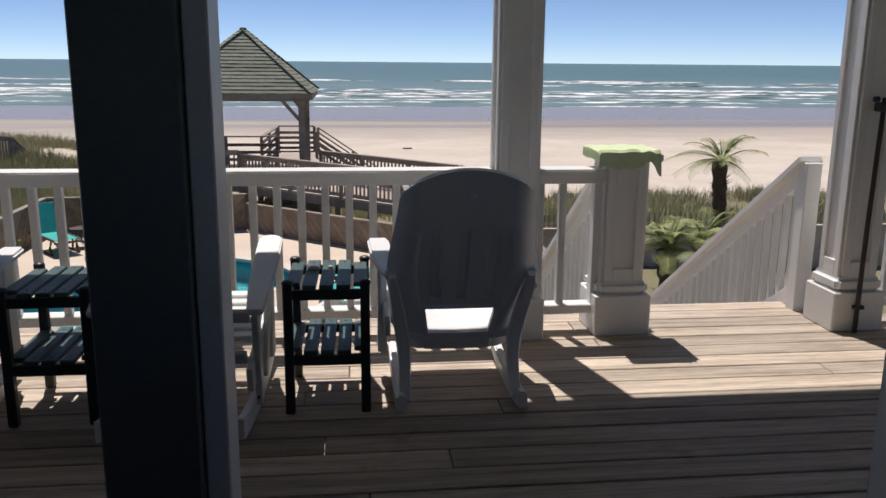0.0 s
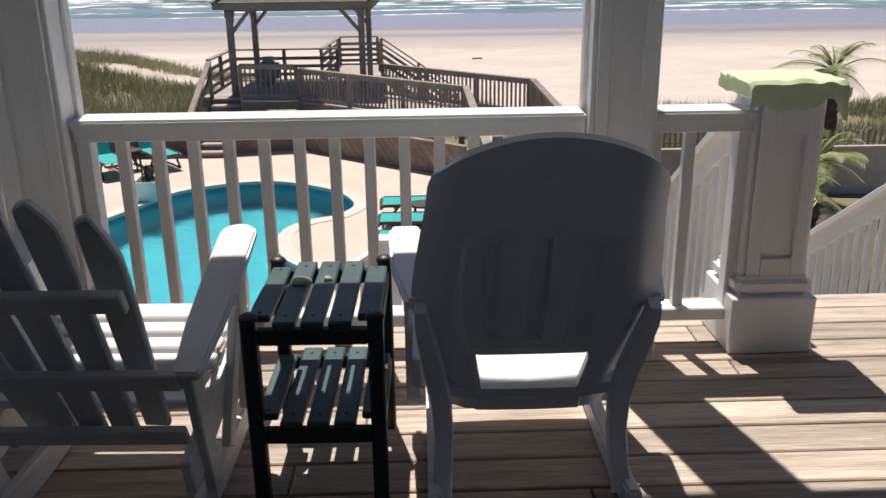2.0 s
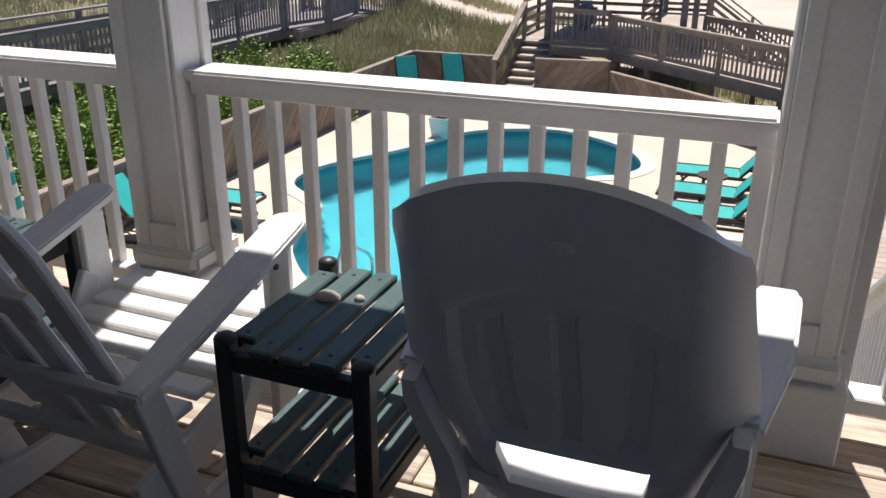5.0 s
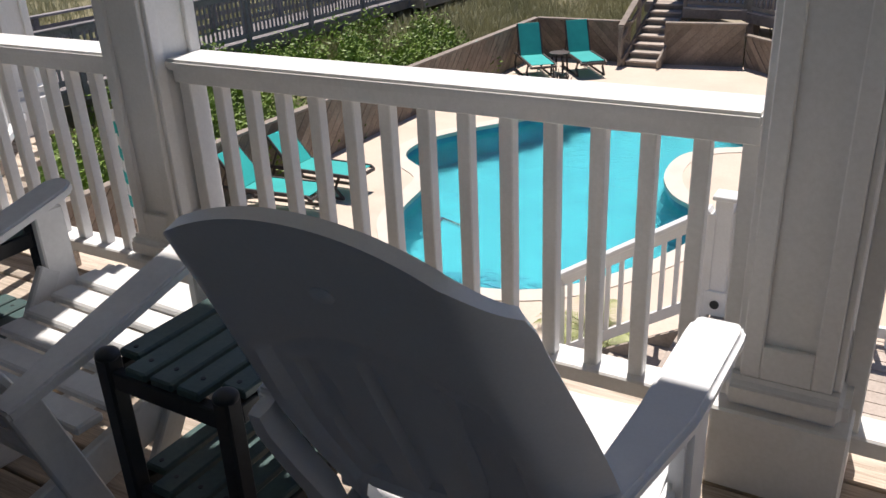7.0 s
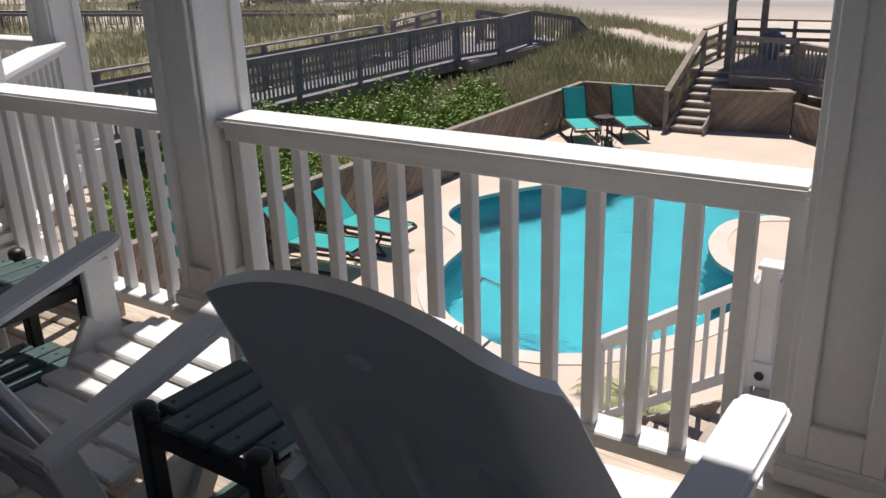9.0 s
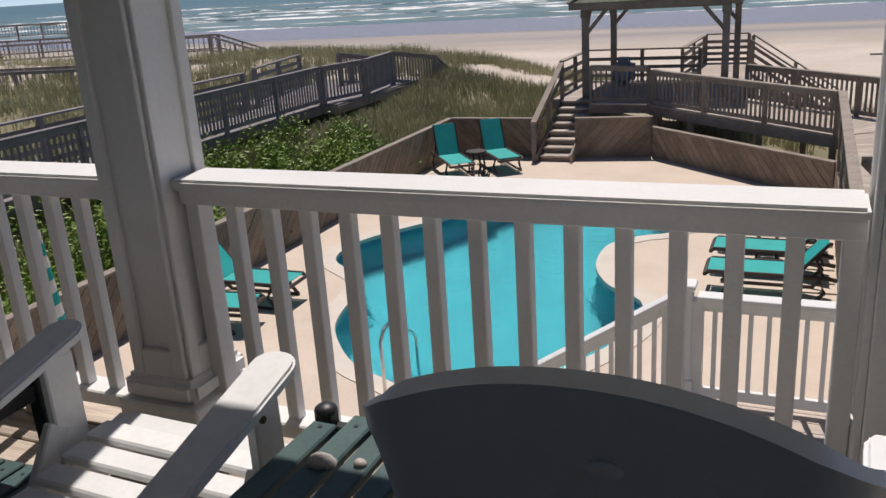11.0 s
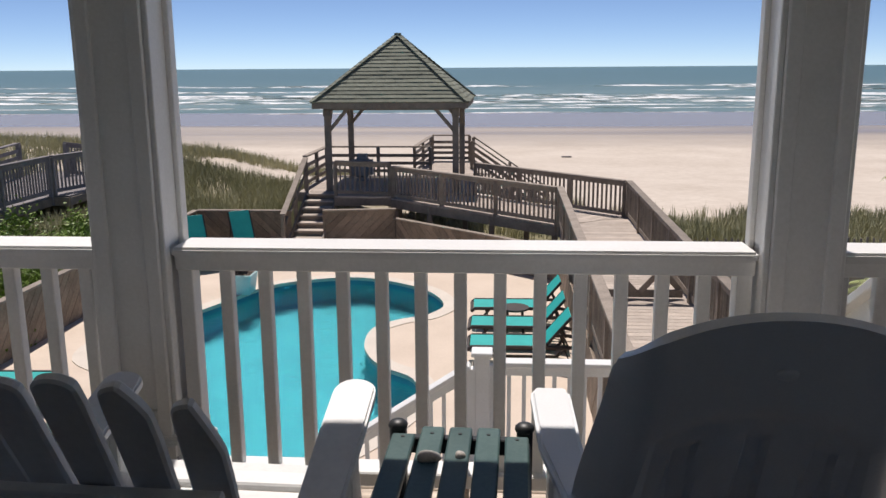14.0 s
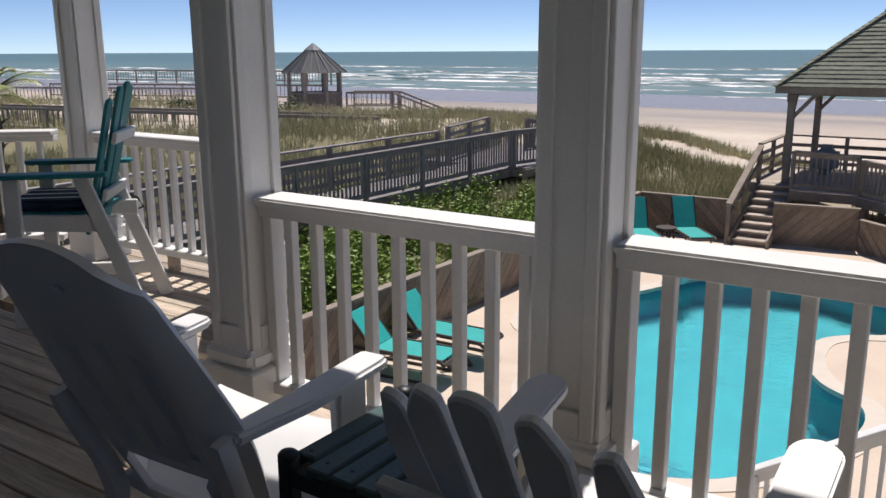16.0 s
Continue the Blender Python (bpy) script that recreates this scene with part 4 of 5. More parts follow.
pool = thing("swimming_pool", (-2.5, 9.5, POOL), "free-form swimming pool with clear turquoise water", "swimming pool", kind="structure")
bm = bmesh.new()
inner2 = offset_loop(loop, -0.03)
ring(outer, outer, POOL - 0.10, POOL + 0.012, bm)
ring(outer, inner2, POOL + 0.012, POOL + 0.012, bm)
ring(inner2, inner2, POOL + 0.012, POOL - 0.05, bm)
bmesh.ops.remove_doubles(bm, verts=bm.verts, dist=1e-4)
bmesh.ops.recalc_face_normals(bm, faces=bm.faces[:])
part("coping", bm, COPING, pool)
bm = bmesh.new()
ring(loop, loop, POOL - 0.05, POOL - 0.22, bm)
part("waterline_tile", bm, TILE, pool)
bm = bmesh.new()
low = offset_loop(loop, -0.10)
ring(loop, low, POOL - 0.22, POOL - 1.25, bm)
vv = [bm.verts.new((*p, POOL - 1.25)) for p in low]
bm.faces.new(vv)
bmesh.ops.triangulate(bm, faces=[f for f in bm.faces if len(f.verts) > 4])
part("basin", bm, BASIN, pool)
bm = bmesh.new()
bm.faces.new([bm.verts.new((*p, POOL - 0.11)) for p in loop])
bmesh.ops.triangulate(bm, faces=bm.faces[:])
w = part("water_surface", bm, WATER, pool)
w.visible_shadow = False
# entry steps at the near end with dark edges, and a steel hand rail
for k, r in enumerate((1.25, 0.9, 0.55)):
    bm = bmesh.new()
    arc = [(-2.15 + r * math.cos(a), 5.30 + 0.95 * r * math.sin(a)) for a in [radians(18 + 144 * i / 18) for i in range(19)]]
    z1 = POOL - 0.95 + 0.25 * k
    top = [bm.verts.new((*p, z1)) for p in arc]
    bot = [bm.verts.new((*p, z1 - 0.30)) for p in arc]
    bm.faces.new(top)
    for i in range(len(arc) - 1):
        bm.faces.new((top[i], bot[i], bot[i + 1], top[i + 1]))
    bmesh.ops.recalc_face_normals(bm, faces=bm.faces[:])
    st = part("entry_step", bm, BASIN, pool)
    part("step_edge", tube([(*p, z1 + 0.006) for p in arc], 0.022, 6), TILE, st)
rail = thing("pool_hand_rail", (-2.35, 5.1, POOL), "bent stainless steel hand rail at the pool steps", "hand rail")
part("rail", tube([(-2.35, 5.02, POOL), (-2.35, 5.02, POOL + 0.62), (-2.35, 5.10, POOL + 0.72), (-2.35, 5.22, POOL + 0.74), (-2.36, 5.75, POOL + 0.42), (-2.36, 5.84, POOL + 0.32), (-2.36, 5.86, POOL - 0.7)], 0.02, 8), STEEL, rail, smooth=True)


# ---- fence of diagonal boards round the pool ----
def fence(p0, p1, z0, z1, lean, step=0.145, cap=True):
    p0, p1 = Vector((*p0, 0)), Vector((*p1, 0))
    d = (p1 - p0)
    length = d.length
    ang = math.atan2(d.y, d.x)
    f = thing("pool_fence", (p0.x, p0.y, z0), "low fence of weathered diagonal boards round the pool", "fence", group="pool fences")
    h = z1 - z0
    place = Matrix.Translation((p0.x, p0.y, z0)) @ Matrix.Rotation(ang, 4, "Z")
    s = step * math.sqrt(2)
    u = -h
    jit = random.Random(int(length * 100))
    while u < length + h:
        g = 0.006
        poly = [(u + g, 0.0), (u + s - g, 0.0), (u + s - g + lean * h, h), (u + g + lean * h, h)]
        poly = clip(clip(poly, -1, 0, -0.0), 1, 0, length)
        if len(poly) >= 3:
            part("board", prism(poly, 0.02, place @ Matrix.Translation((0, jit.uniform(-0.003, 0.003), 0))), FENCEWOOD, f)
        u += s
    part("backing", prism([(0, 0.01), (length, 0.01), (length, h - 0.01), (0, h - 0.01)], 0.01, place @ Matrix.Translation((0, 0.022, 0))), FENCEWOOD, f)
    if cap:
        own = box(-0.03, length + 0.03, -0.06, 0.075, h, h + 0.035, 0.004)
        own.transform(place)
        part("cap", own, GREYWOOD, f)
    for k in range(int(length / 1.8) + 1):
        own = box(k * 1.8 - 0.04, k * 1.8 + 0.04, 0.03, 0.11, -0.1, h - 0.002)
        own.transform(place)
        part("post", own, FENCEWOOD, f)
    return f


FT = -1.83
fence((-6.28, 2.2), (-6.28, 16.4), POOL, FT, 1)
fence((-6.24, 16.42), (-4.05, 16.44), POOL, FT, -1)
fence((-3.28, 16.5), (-1.68, 16.75), POOL, FT, 1)
fence((-1.64, 16.73), (1.93, 13.6), POOL, FT - 0.22, -1)
fence((1.95, 13.5), (1.95, 4.3), POOL, LOWER - 0.12, 1, cap=False)


# ---- weathered walkways ----
def wood_rail(p0, p1, z0, z1, height=0.9, posts=1.75, name="walkway_railing", mat=GREYWOOD, label="weathered grey wooden walkway railing with square balusters", lowrail=0.10, step=0.115, slats=None, ends=True, group="walkway railings"):
    """A railing along a line whose floor runs from z0 to z1."""
    a, b = Vector((*p0, z0)), Vector((*p1, z1))
    r = thing(name, (a.x, a.y, a.z), label, "railing", group=group)
    length = (b - a).length
    up = Vector((0, 0, 1))
    part("top_rail", beam(a + up * (height - 0.02), b + up * (height - 0.02), 0.135, 0.04, 0.005), mat, r)
    n = max(1, round(length / posts))
    g = 0.042 + 0.0035 * (int(abs(a.x + 2 * a.y + 3 * b.x) * 7) % 4)
    for i in range(n + 1):
        q = a.lerp(b, i / n)
        part("post", box(q.x - g, q.x + g, q.y - g, q.y + g, q.z - 0.22, q.z + height - 0.04, 0.004), mat, r)
    if slats:
        for hz in slats:
            part("slat", beam(a + up * hz, b + up * hz, 0.035, 0.09, 0.003), mat, r)
        return r
    part("sub_rail", beam(a + up * (height - 0.085), b + up * (height - 0.085), 0.04, 0.085, 0.003), mat, r)
    part("bottom_rail", beam(a + up * lowrail, b + up * lowrail, 0.04, 0.085, 0.003), mat, r)
    m = mesh_of("baluster", box(-0.017, 0.017, -0.017, 0.017, lowrail, height - 0.05), mat)
    n = int(length / step)
    for i in range(1, n):
        q = a.lerp(b, i / n)
        piece("baluster", m, r, q, math.atan2(b.y - a.y, b.x - a.x))
    return r


def walkway(name, outline, z_of, direction, mat, label, width=0.14, thick=0.036, supports=(), ground=-3.2):
    """Planks laid across a plan outline; direction is the way along which they follow one another."""
    d = Vector((*direction, 0)).normalized()
    e = Vector((-d.y, d.x, 0))
    us = [p[0] * d.x + p[1] * d.y for p in outline]
    c = Vector((sum(p[0] for p in outline) / len(outline), sum(p[1] for p in outline) / len(outline), 0))
    wk = thing(name, (c.x, c.y, z_of(c.x, c.y)), label, "boardwalk", kind="structure")
    u = min(us)
    flat = [(p[0] * d.x + p[1] * d.y, p[0] * e.x + p[1] * e.y) for p in outline]
    while u < max(us):
        poly = clip(clip(flat, -1, 0, -(u + 0.004)), 1, 0, u + width - 0.004)
        if len(poly) >= 3:
            bm = bmesh.new()
            vs = []
            for a, b in poly:
                q = d * a + e * b
                vs.append(bm.verts.new((q.x, q.y, z_of(q.x, q.y))))
            f = bm.faces.new(vs)
            f.normal_update()
            if f.normal.z < 0:
                f.normal_flip()
            ret = bmesh.ops.extrude_face_region(bm, geom=[f])
            bmesh.ops.translate(bm, verts=[v for v in ret["geom"] if isinstance(v, bmesh.types.BMVert)], vec=(0, 0, -thick))
            bmesh.ops.recalc_face_normals(bm, faces=bm.faces[:])
            part("plank", bm, mat, wk)
        u += width
    n = len(outline)
    for i in range(n):
        p, q = outline[i], outline[(i + 1) % n]
        zp, zq = z_of(*p), z_of(*q)
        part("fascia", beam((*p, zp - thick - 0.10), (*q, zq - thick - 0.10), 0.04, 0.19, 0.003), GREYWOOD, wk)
    for sx, sy in supports:
        part("support_post", box(sx - 0.06, sx + 0.06, sy - 0.06, sy + 0.06, ground, z_of(sx, sy) - thick, 0.004), GREYWOOD, wk)
    return wk


GZ = -1.64                                    # gazebo floor
GX0, GX1, GY0, GY1 = -3.53, -0.34, 18.43, 21.60
walkway("gazebo_floor", [(-4.30, 18.2), (-3.24, 18.2), (-3.24, 17.58), (-1.86, 17.58), (-1.86, 18.2), (0.10, 18.2), (0.10, 21.6), (-4.30, 21.6)], lambda x, y: GZ, (0, 1), PLANK, "weathered plank floor of the beach gazebo", supports=[(x, y) for x in (-3.4, -1.75, -0.1) for y in (18.3, 21.4)])
gaz = thing("gazebo", ((GX0 + GX1) / 2, (GY0 + GY1) / 2, GZ), "open wooden beach gazebo with a grey-green shingled hip roof", "gazebo")
EZ = 0.45
for x in (GX0, GX1):
    for y in (GY0, GY1):
        part("post", box(x - 0.075, x + 0.075, y - 0.075, y + 0.075, GZ - 0.5, EZ + 0.1, 0.008), GREYWOOD, gaz)
        part("post_capital", box(x - 0.095, x + 0.095, y - 0.095, y + 0.095, EZ - 0.22, EZ - 0.04, 0.008), GREYWOOD, gaz)
        sx, sy = (1 if x == GX0 else -1), (1 if y == GY0 else -1)
        part("knee_brace", beam((x, y, EZ - 0.62), (x + sx * 0.55, y, EZ + 0.02), 0.08, 0.085, 0.004), GREYWOOD, gaz)
        part("knee_brace", beam((x, y, EZ - 0.62), (x, y + sy * 0.55, EZ + 0.02), 0.08, 0.085, 0.004), GREYWOOD, gaz)
for p, q in (((GX0, GY0), (GX1, GY0)), ((GX0, GY1), (GX1, GY1)), ((GX0, GY0), (GX0, GY1)), ((GX1, GY0), (GX1, GY1))):
    part("header_beam", beam((*p, EZ + 0.04), (*q, EZ + 0.04), 0.09, 0.22, 0.005), GREYWOOD, gaz)
cxg, cyg = (GX0 + GX1) / 2, (GY0 + GY1) / 2
HW = 1.91
part("eave_fascia", box(cxg - HW, cxg + HW, cyg - HW, cyg + HW, EZ - 0.02, EZ + 0.12, 0.004), GREYWOOD, gaz)
roof_bm = bmesh.new()
base = [roof_bm.verts.new((cxg + sx * (HW + 0.02), cyg + sy * (HW + 0.02), EZ + 0.121)) for sx, sy in ((-1, -1), (1, -1), (1, 1), (-1, 1))]
apex = roof_bm.verts.new((cxg, cyg, 2.24))
for i in range(4):
    roof_bm.faces.new((base[i], base[(i + 1) % 4], apex))
roof_bm.faces.new(base[::-1])
roof = part("roof", roof_bm, SHINGLE, gaz)
COURSES = 18
rise = 2.24 - (EZ + 0.121)
tabs = random.Random(8)
for side in range(4):
    rot = Matrix.Translation((cxg, cyg, 0)) @ Matrix.Rotation(side * math.pi / 2, 4, "Z")
    for k in range(COURSES):
        f0, f1 = k / COURSES, (k + 1) / COURSES
        h0, h1 = (HW + 0.02) * (1 - f0), (HW + 0.02) * (1 - f1)
        z0, z1 = EZ + 0.121 + rise * f0, EZ + 0.121 + rise * f1
        bm = bmesh.new()
        x = -h0
        while x < h0 - 0.01:
            e = min(h0, x + tabs.uniform(0.24, 0.40))
            lift = 0.016 + tabs.uniform(0, 0.010)
            t0 = max(-h1, min(h1, x)), max(-h1, min(h1, e))
            a = bm.verts.new((x + 0.004, -h0 - lift * 0.6, z0 + lift))
            b = bm.verts.new((e - 0.004, -h0 - lift * 0.6, z0 + lift))
            c = bm.verts.new((t0[1], -h1, z1 + 0.006))
            d2 = bm.verts.new((t0[0], -h1, z1 + 0.006))
            a2, b2 = bm.verts.new((x + 0.004, -h0 + 0.001, z0 - 0.004)), bm.verts.new((e - 0.004, -h0 + 0.001, z0 - 0.004))
            if t0[1] - t0[0] > 0.002:
                bm.faces.new((a, b, c, d2))
            else:
                bm.faces.new((a, b, c))
            bm.faces.new((a2, b2, b, a))
            x = e
        bm.transform(rot)
        part("shingle_course", bm, SHINGLE, roof)
    for k in range(18):
        f0, f1 = k / 18, (k + 1.25) / 18
        p = Vector((-(HW + 0.02) * (1 - f0), -(HW + 0.02) * (1 - f0), EZ + 0.150 + rise * f0))
        q = Vector((-(HW + 0.02) * (1 - f1), -(HW + 0.02) * (1 - f1), EZ + 0.135 + rise * f1))
        bm = beam(p, q, 0.17, 0.022, 0.0)
        bm.transform(rot)
        part("hip_cap", bm, SHINGLE, roof)

# gazebo railings
wood_rail((-3.22, 17.64), (-1.90, 17.64), GZ, GZ - 0.04, 0.86, 1.75)
wood_rail((-4.25, 18.9), (-4.25, 21.55), GZ, GZ, 0.85, 1.4, slats=(0.14, 0.36, 0.58), label="weathered gazebo railing of level boards")
wood_rail((-4.25, 21.55), (-1.25, 21.55), GZ, GZ, 0.85, 1.5, slats=(0.14, 0.36, 0.58), label="weathered gazebo railing of level boards")
LZ = GZ + 0.08
wood_rail((-1.72, 21.7), (-1.50, 24.6), GZ, LZ, 0.82, 1.5, slats=(0.10, 0.27, 0.44, 0.61), label="weathered railing of level boards beside the beach landing")
wood_rail((-1.45, 24.65), (-0.25, 24.65), LZ, LZ, 0.85, 1.3, slats=(0.10, 0.27, 0.44, 0.61), label="weathered railing of level boards at the beach landing")
walkway("beach_landing", [(-1.75, 21.62), (0.0, 21.62), (-0.15, 24.7), (-1.52, 24.7)], lambda x, y: GZ + 0.08 * (y - 21.62) / 3.0, (0, 1), PLANK, "weathered plank landing beyond the gazebo", supports=[(-1.4, 24.5), (-0.3, 24.5)], ground=-3.6)
for sy in (22.9, 24.4):
    wood_rail((-0.12, sy), (2.2, sy + 0.1), LZ, -3.15, 0.82, 1.6, slats=(0.24, 0.46), label="weathered sloping rail of the beach stairs")
bs = thing("beach_stairs", (1.0, 23.65, -3.1), "weathered wooden stairs down to the beach", "stairs", kind="structure")
for k in range(8):
    part("tread", box(-0.10 + 0.28 * k, 0.19 + 0.28 * k, 22.95, 24.4, LZ - 0.22 - 0.18 * k, LZ - 0.18 - 0.18 * k, 0.004), PLANK, bs)
part("stringer", beam((-0.12, 22.93, LZ - 0.20), (2.15, 22.93, -3.25), 0.04, 0.24), GREYWOOD, bs)
grill = thing("covered_grill", (-3.15, 20.9, GZ), "grill under a grey-blue cover in the gazebo", "grill")
bm = box(-3.32, -2.74, 20.2, 20.7, GZ, GZ + 0.74, 0.16, seg=3)
part("cover", bm, GREYCOVER, grill, smooth=True)

# stairs from the pool up to the gazebo
stp = thing("pool_stairs", (-3.68, 17.2, POOL), "weathered wooden stairs from the pool to the gazebo", "stairs", kind="structure")
NS = 8
for k in range(NS):
    z = POOL + (GZ - POOL) * (k + 1) / NS
    y0 = 16.05 + 0.275 * k
    part("tread", box(-4.02, -3.30, y0 - 0.02, y0 + 0.285, z - 0.04, z, 0.005), PLANK, stp)
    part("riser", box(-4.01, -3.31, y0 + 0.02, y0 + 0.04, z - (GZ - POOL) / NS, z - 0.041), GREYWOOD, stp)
for x in (-4.05, -3.27):
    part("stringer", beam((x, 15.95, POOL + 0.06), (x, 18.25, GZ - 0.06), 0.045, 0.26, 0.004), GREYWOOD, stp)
wood_rail((-4.12, 16.0), (-4.12, 18.4), POOL + 0.03, GZ, 0.86, 1.2, slats=(0.5,), label="weathered sloping stair rail by the pool")

# ramp from the gazebo to the boardwalk, and the boardwalk back to the house
HIGH = -1.72                                  # beach end of the boardwalk
RZ = lambda x, y: HIGH + 0.04 * min(1.0, max(0.0, (2.0 - x) / 3.9))
walkway("gazebo_ramp", [(-1.85, 17.55), (1.95, 14.35), (3.45, 15.35), (3.40, 15.6), (0.2, 18.3), (-1.75, 18.25)], RZ, (0.77, -0.64), PLANK, "weathered plank ramp between the boardwalk and the gazebo", supports=[(-0.85, 16.75), (0.6, 15.55), (-1.75, 17.6), (1.9, 14.5), (1.4, 17.2)])
wood_rail((-1.80, 17.60), (1.93, 14.38), HIGH + 0.04, HIGH, 0.78, 1.55, lowrail=0.07)
wood_rail((0.15, 18.35), (3.40, 15.36), HIGH + 0.04, HIGH, 0.78, 1.5, lowrail=0.07)
walkway("boardwalk", [(2.0, 4.35), (3.48, 4.35), (3.48, 15.3), (2.0, 14.3)], lambda x, y: LOWER + (HIGH - LOWER) * (y - 4.35) / 10.0, (0, 1), PLANK, "weathered plank boardwalk towards the beach", supports=[(x, y) for x in (2.06, 3.42) for y in (5.0, 7.5, 10.0, 12.5)])
wood_rail((1.98, 14.28), (1.98, 4.5), HIGH, LOWER, 0.80, 1.6)
wood_rail((3.46, 15.2), (3.46, 4.4), HIGH, LOWER, 0.80, 1.6)
GL = LOWER + 0.08
# two level bars with diagonals between them; their form is assumed
gate = thing("boardwalk_gate", (2.75, 9.2, GL), "low level bars and crossed diagonals across the boardwalk", "gate")
part("bottom_bar", beam((2.08, 9.2, GL + 0.08), (3.38, 9.2, GL + 0.08), 0.045, 0.11, 0.004), GREYWOOD, gate)
part("top_bar", beam((2.08, 9.2, GL + 0.78), (3.38, 9.2, GL + 0.78), 0.045, 0.09, 0.004), GREYWOOD, gate)
part("brace", beam((2.10, 9.18, GL + 0.76), (2.72, 9.18, GL + 0.10), 0.03, 0.08, 0.003), GREYWOOD, gate)
part("brace", beam((2.78, 9.18, GL + 0.10), (3.36, 9.18, GL + 0.76), 0.03, 0.08, 0.003), GREYWOOD, gate)
part("brace", beam((2.78, 9.22, GL + 0.76), (3.36, 9.22, GL + 0.10), 0.03, 0.08, 0.003), GREYWOOD, gate)

# ---- white stairs from the porch and lower landing ----
walkway("lower_landing", [(0.68, 2.9), (3.55, 2.9), (3.55, 4.33), (0.68, 4.33)], lambda x, y: LOWER, (0, 1), PLANK, "grey weathered plank landing below the porch", supports=[(0.9, 3.0), (0.9, 4.2), (3.4, 3.0), (3.4, 4.2)])
ps = thing("porch_stairs", (2.9, 1.8, LOWER), "white-sided wooden stairs from the porch to the landing", "stairs", kind="structure")
NP = 11
SX0, SX1 = 2.33, 3.46
for k in range(1, NP):
    z = FLOOR + (LOWER - FLOOR) * k / NP
    y0 = 0.47 + 0.255 * (k - 1)
    part("tread", box(SX0, SX1, y0, y0 + 0.285, z - 0.038, z, 0.004), DECK, ps)
for x in (SX0 - 0.025, SX1 + 0.025):
    part("stringer", beam((x, 0.46, FLOOR - 0.16), (x, 3.2, LOWER - 0.05), 0.04, 0.28, 0.004), WHITE, ps)
for x, endless in ((SX0 - 0.02, 1), (SX1 + 0.0, 1)):
    wood_rail((x, 0.30), (x, 3.22), FLOOR + 0.02, LOWER + 0.02, 0.88, 3.0, name="stair_railing", mat=WHITE, label="white painted sloping stair railing with square balusters", step=0.122, group="white stair railings")
NX, NY = 0.695, 4.26
nw = thing("newel_post", (NX, NY, LOWER), "white painted newel post with a round black lamp", "newel post")
part("post", box(NX - 0.065, NX + 0.065, NY - 0.065, NY + 0.065, LOWER, -0.93, 0.006), WHITE, nw)
part("post_base", box(NX - 0.085, NX + 0.085, NY - 0.085, NY + 0.085, LOWER, LOWER + 0.21, 0.006), WHITE, nw)
part("cap", box(NX - 0.088, NX + 0.088, NY - 0.088, NY + 0.088, -0.93, -0.895, 0.006), WHITE, nw)
part("step_lamp", tube([(NX + 0.0, NY - 0.086, LOWER + 0.10), (NX, NY - 0.093, LOWER + 0.10)], 0.036, 16), BLACK, nw, "round black lamp cover")
wood_rail((NX + 0.1, NY), (1.93, NY), LOWER, LOWER, 0.90, 3.0, name="landing_railing", mat=WHITE, label="white painted landing railing with square balusters", step=0.122, group="white stair railings")
wood_rail((NX - 0.1, NY - 0.03), (-0.62, NY - 0.05), LOWER, POOL + 0.02, 0.88, 3.0, name="stair_railing", mat=WHITE, label="white painted sloping stair railing with square balusters", step=0.122, group="white stair railings")
ps2 = thing("landing_stairs", (0.1, 3.7, POOL), "short grey wooden stairs from the landing to the pool deck", "stairs", kind="structure")
for k in range(1, 5):
    z = LOWER + (POOL - LOWER) * k / 5
    x1 = 0.76 - 0.28 * (k - 1)
    part("tread", box(x1 - 0.30, x1, 3.0, 4.1, z - 0.038, z, 0.004), PLANK, ps2)
part("stringer", beam((0.76, 4.12, LOWER - 0.12), (-0.6, 4.12, POOL - 0.05), 0.04, 0.24), GREYWOOD, ps2)


# ---- neighbours' walkways ----
walkway("neighbour_boardwalk", [(-9.5, -1.0), (-9.5, 16.0), (-11.0, 16.0), (-11.0, -1.0)], lambda x, y: -1.42, (0, 1), DARKWOOD, "dark grey neighbouring boardwalk over the dunes", supports=[(x, y) for x in (-9.6, -10.9) for y in range(0, 17, 3)], ground=-2.9)
NBL = "dark grey weathered railing of a neighbouring boardwalk"
wood_rail((-9.5, -1.0), (-9.5, 16.0), -1.42, -1.42, 0.92, 1.9, mat=DARKWOOD, label=NBL)
wood_rail((-11.0, -1.0), (-11.0, 15.0), -1.42, -1.42, 0.92, 1.9, mat=DARKWOOD, label=NBL, slats=(0.12, 0.32, 0.52, 0.70))
walkway("neighbour_landing", [(-9.1, 16.05), (-9.0, 21.2), (-12.2, 21.2), (-12.2, 16.05)], lambda x, y: -1.42, (0, 1), DARKWOOD, "dark grey landing of a neighbouring boardwalk", supports=[(-9.2, 16.2), (-9.2, 19.2), (-12, 16.2)], ground=-2.9)
wood_rail((-9.46, 16.1), (-9.12, 17.5), -1.42, -1.42, 0.92, 1.9, mat=DARKWOOD, label=NBL)
wood_rail((-9.08, 17.65), (-9.28, 19.5), -1.42, -1.42, 0.92, 1.9, mat=DARKWOOD, label=NBL)
wood_rail((-11.4, 16.05), (-12.2, 19.4), -1.42, -1.42, 0.92, 1.9, mat=DARKWOOD, label=NBL, slats=(0.12, 0.32, 0.52, 0.70))
wood_rail((-9.3, 19.6), (-8.75, 21.3), -1.42, -1.72, 0.92, 1.9, mat=DARKWOOD, label=NBL)
wood_rail((-11.0, 19.6), (-10.6, 21.3), -1.42, -1.72, 0.92, 1.9, mat=DARKWOOD, label=NBL)
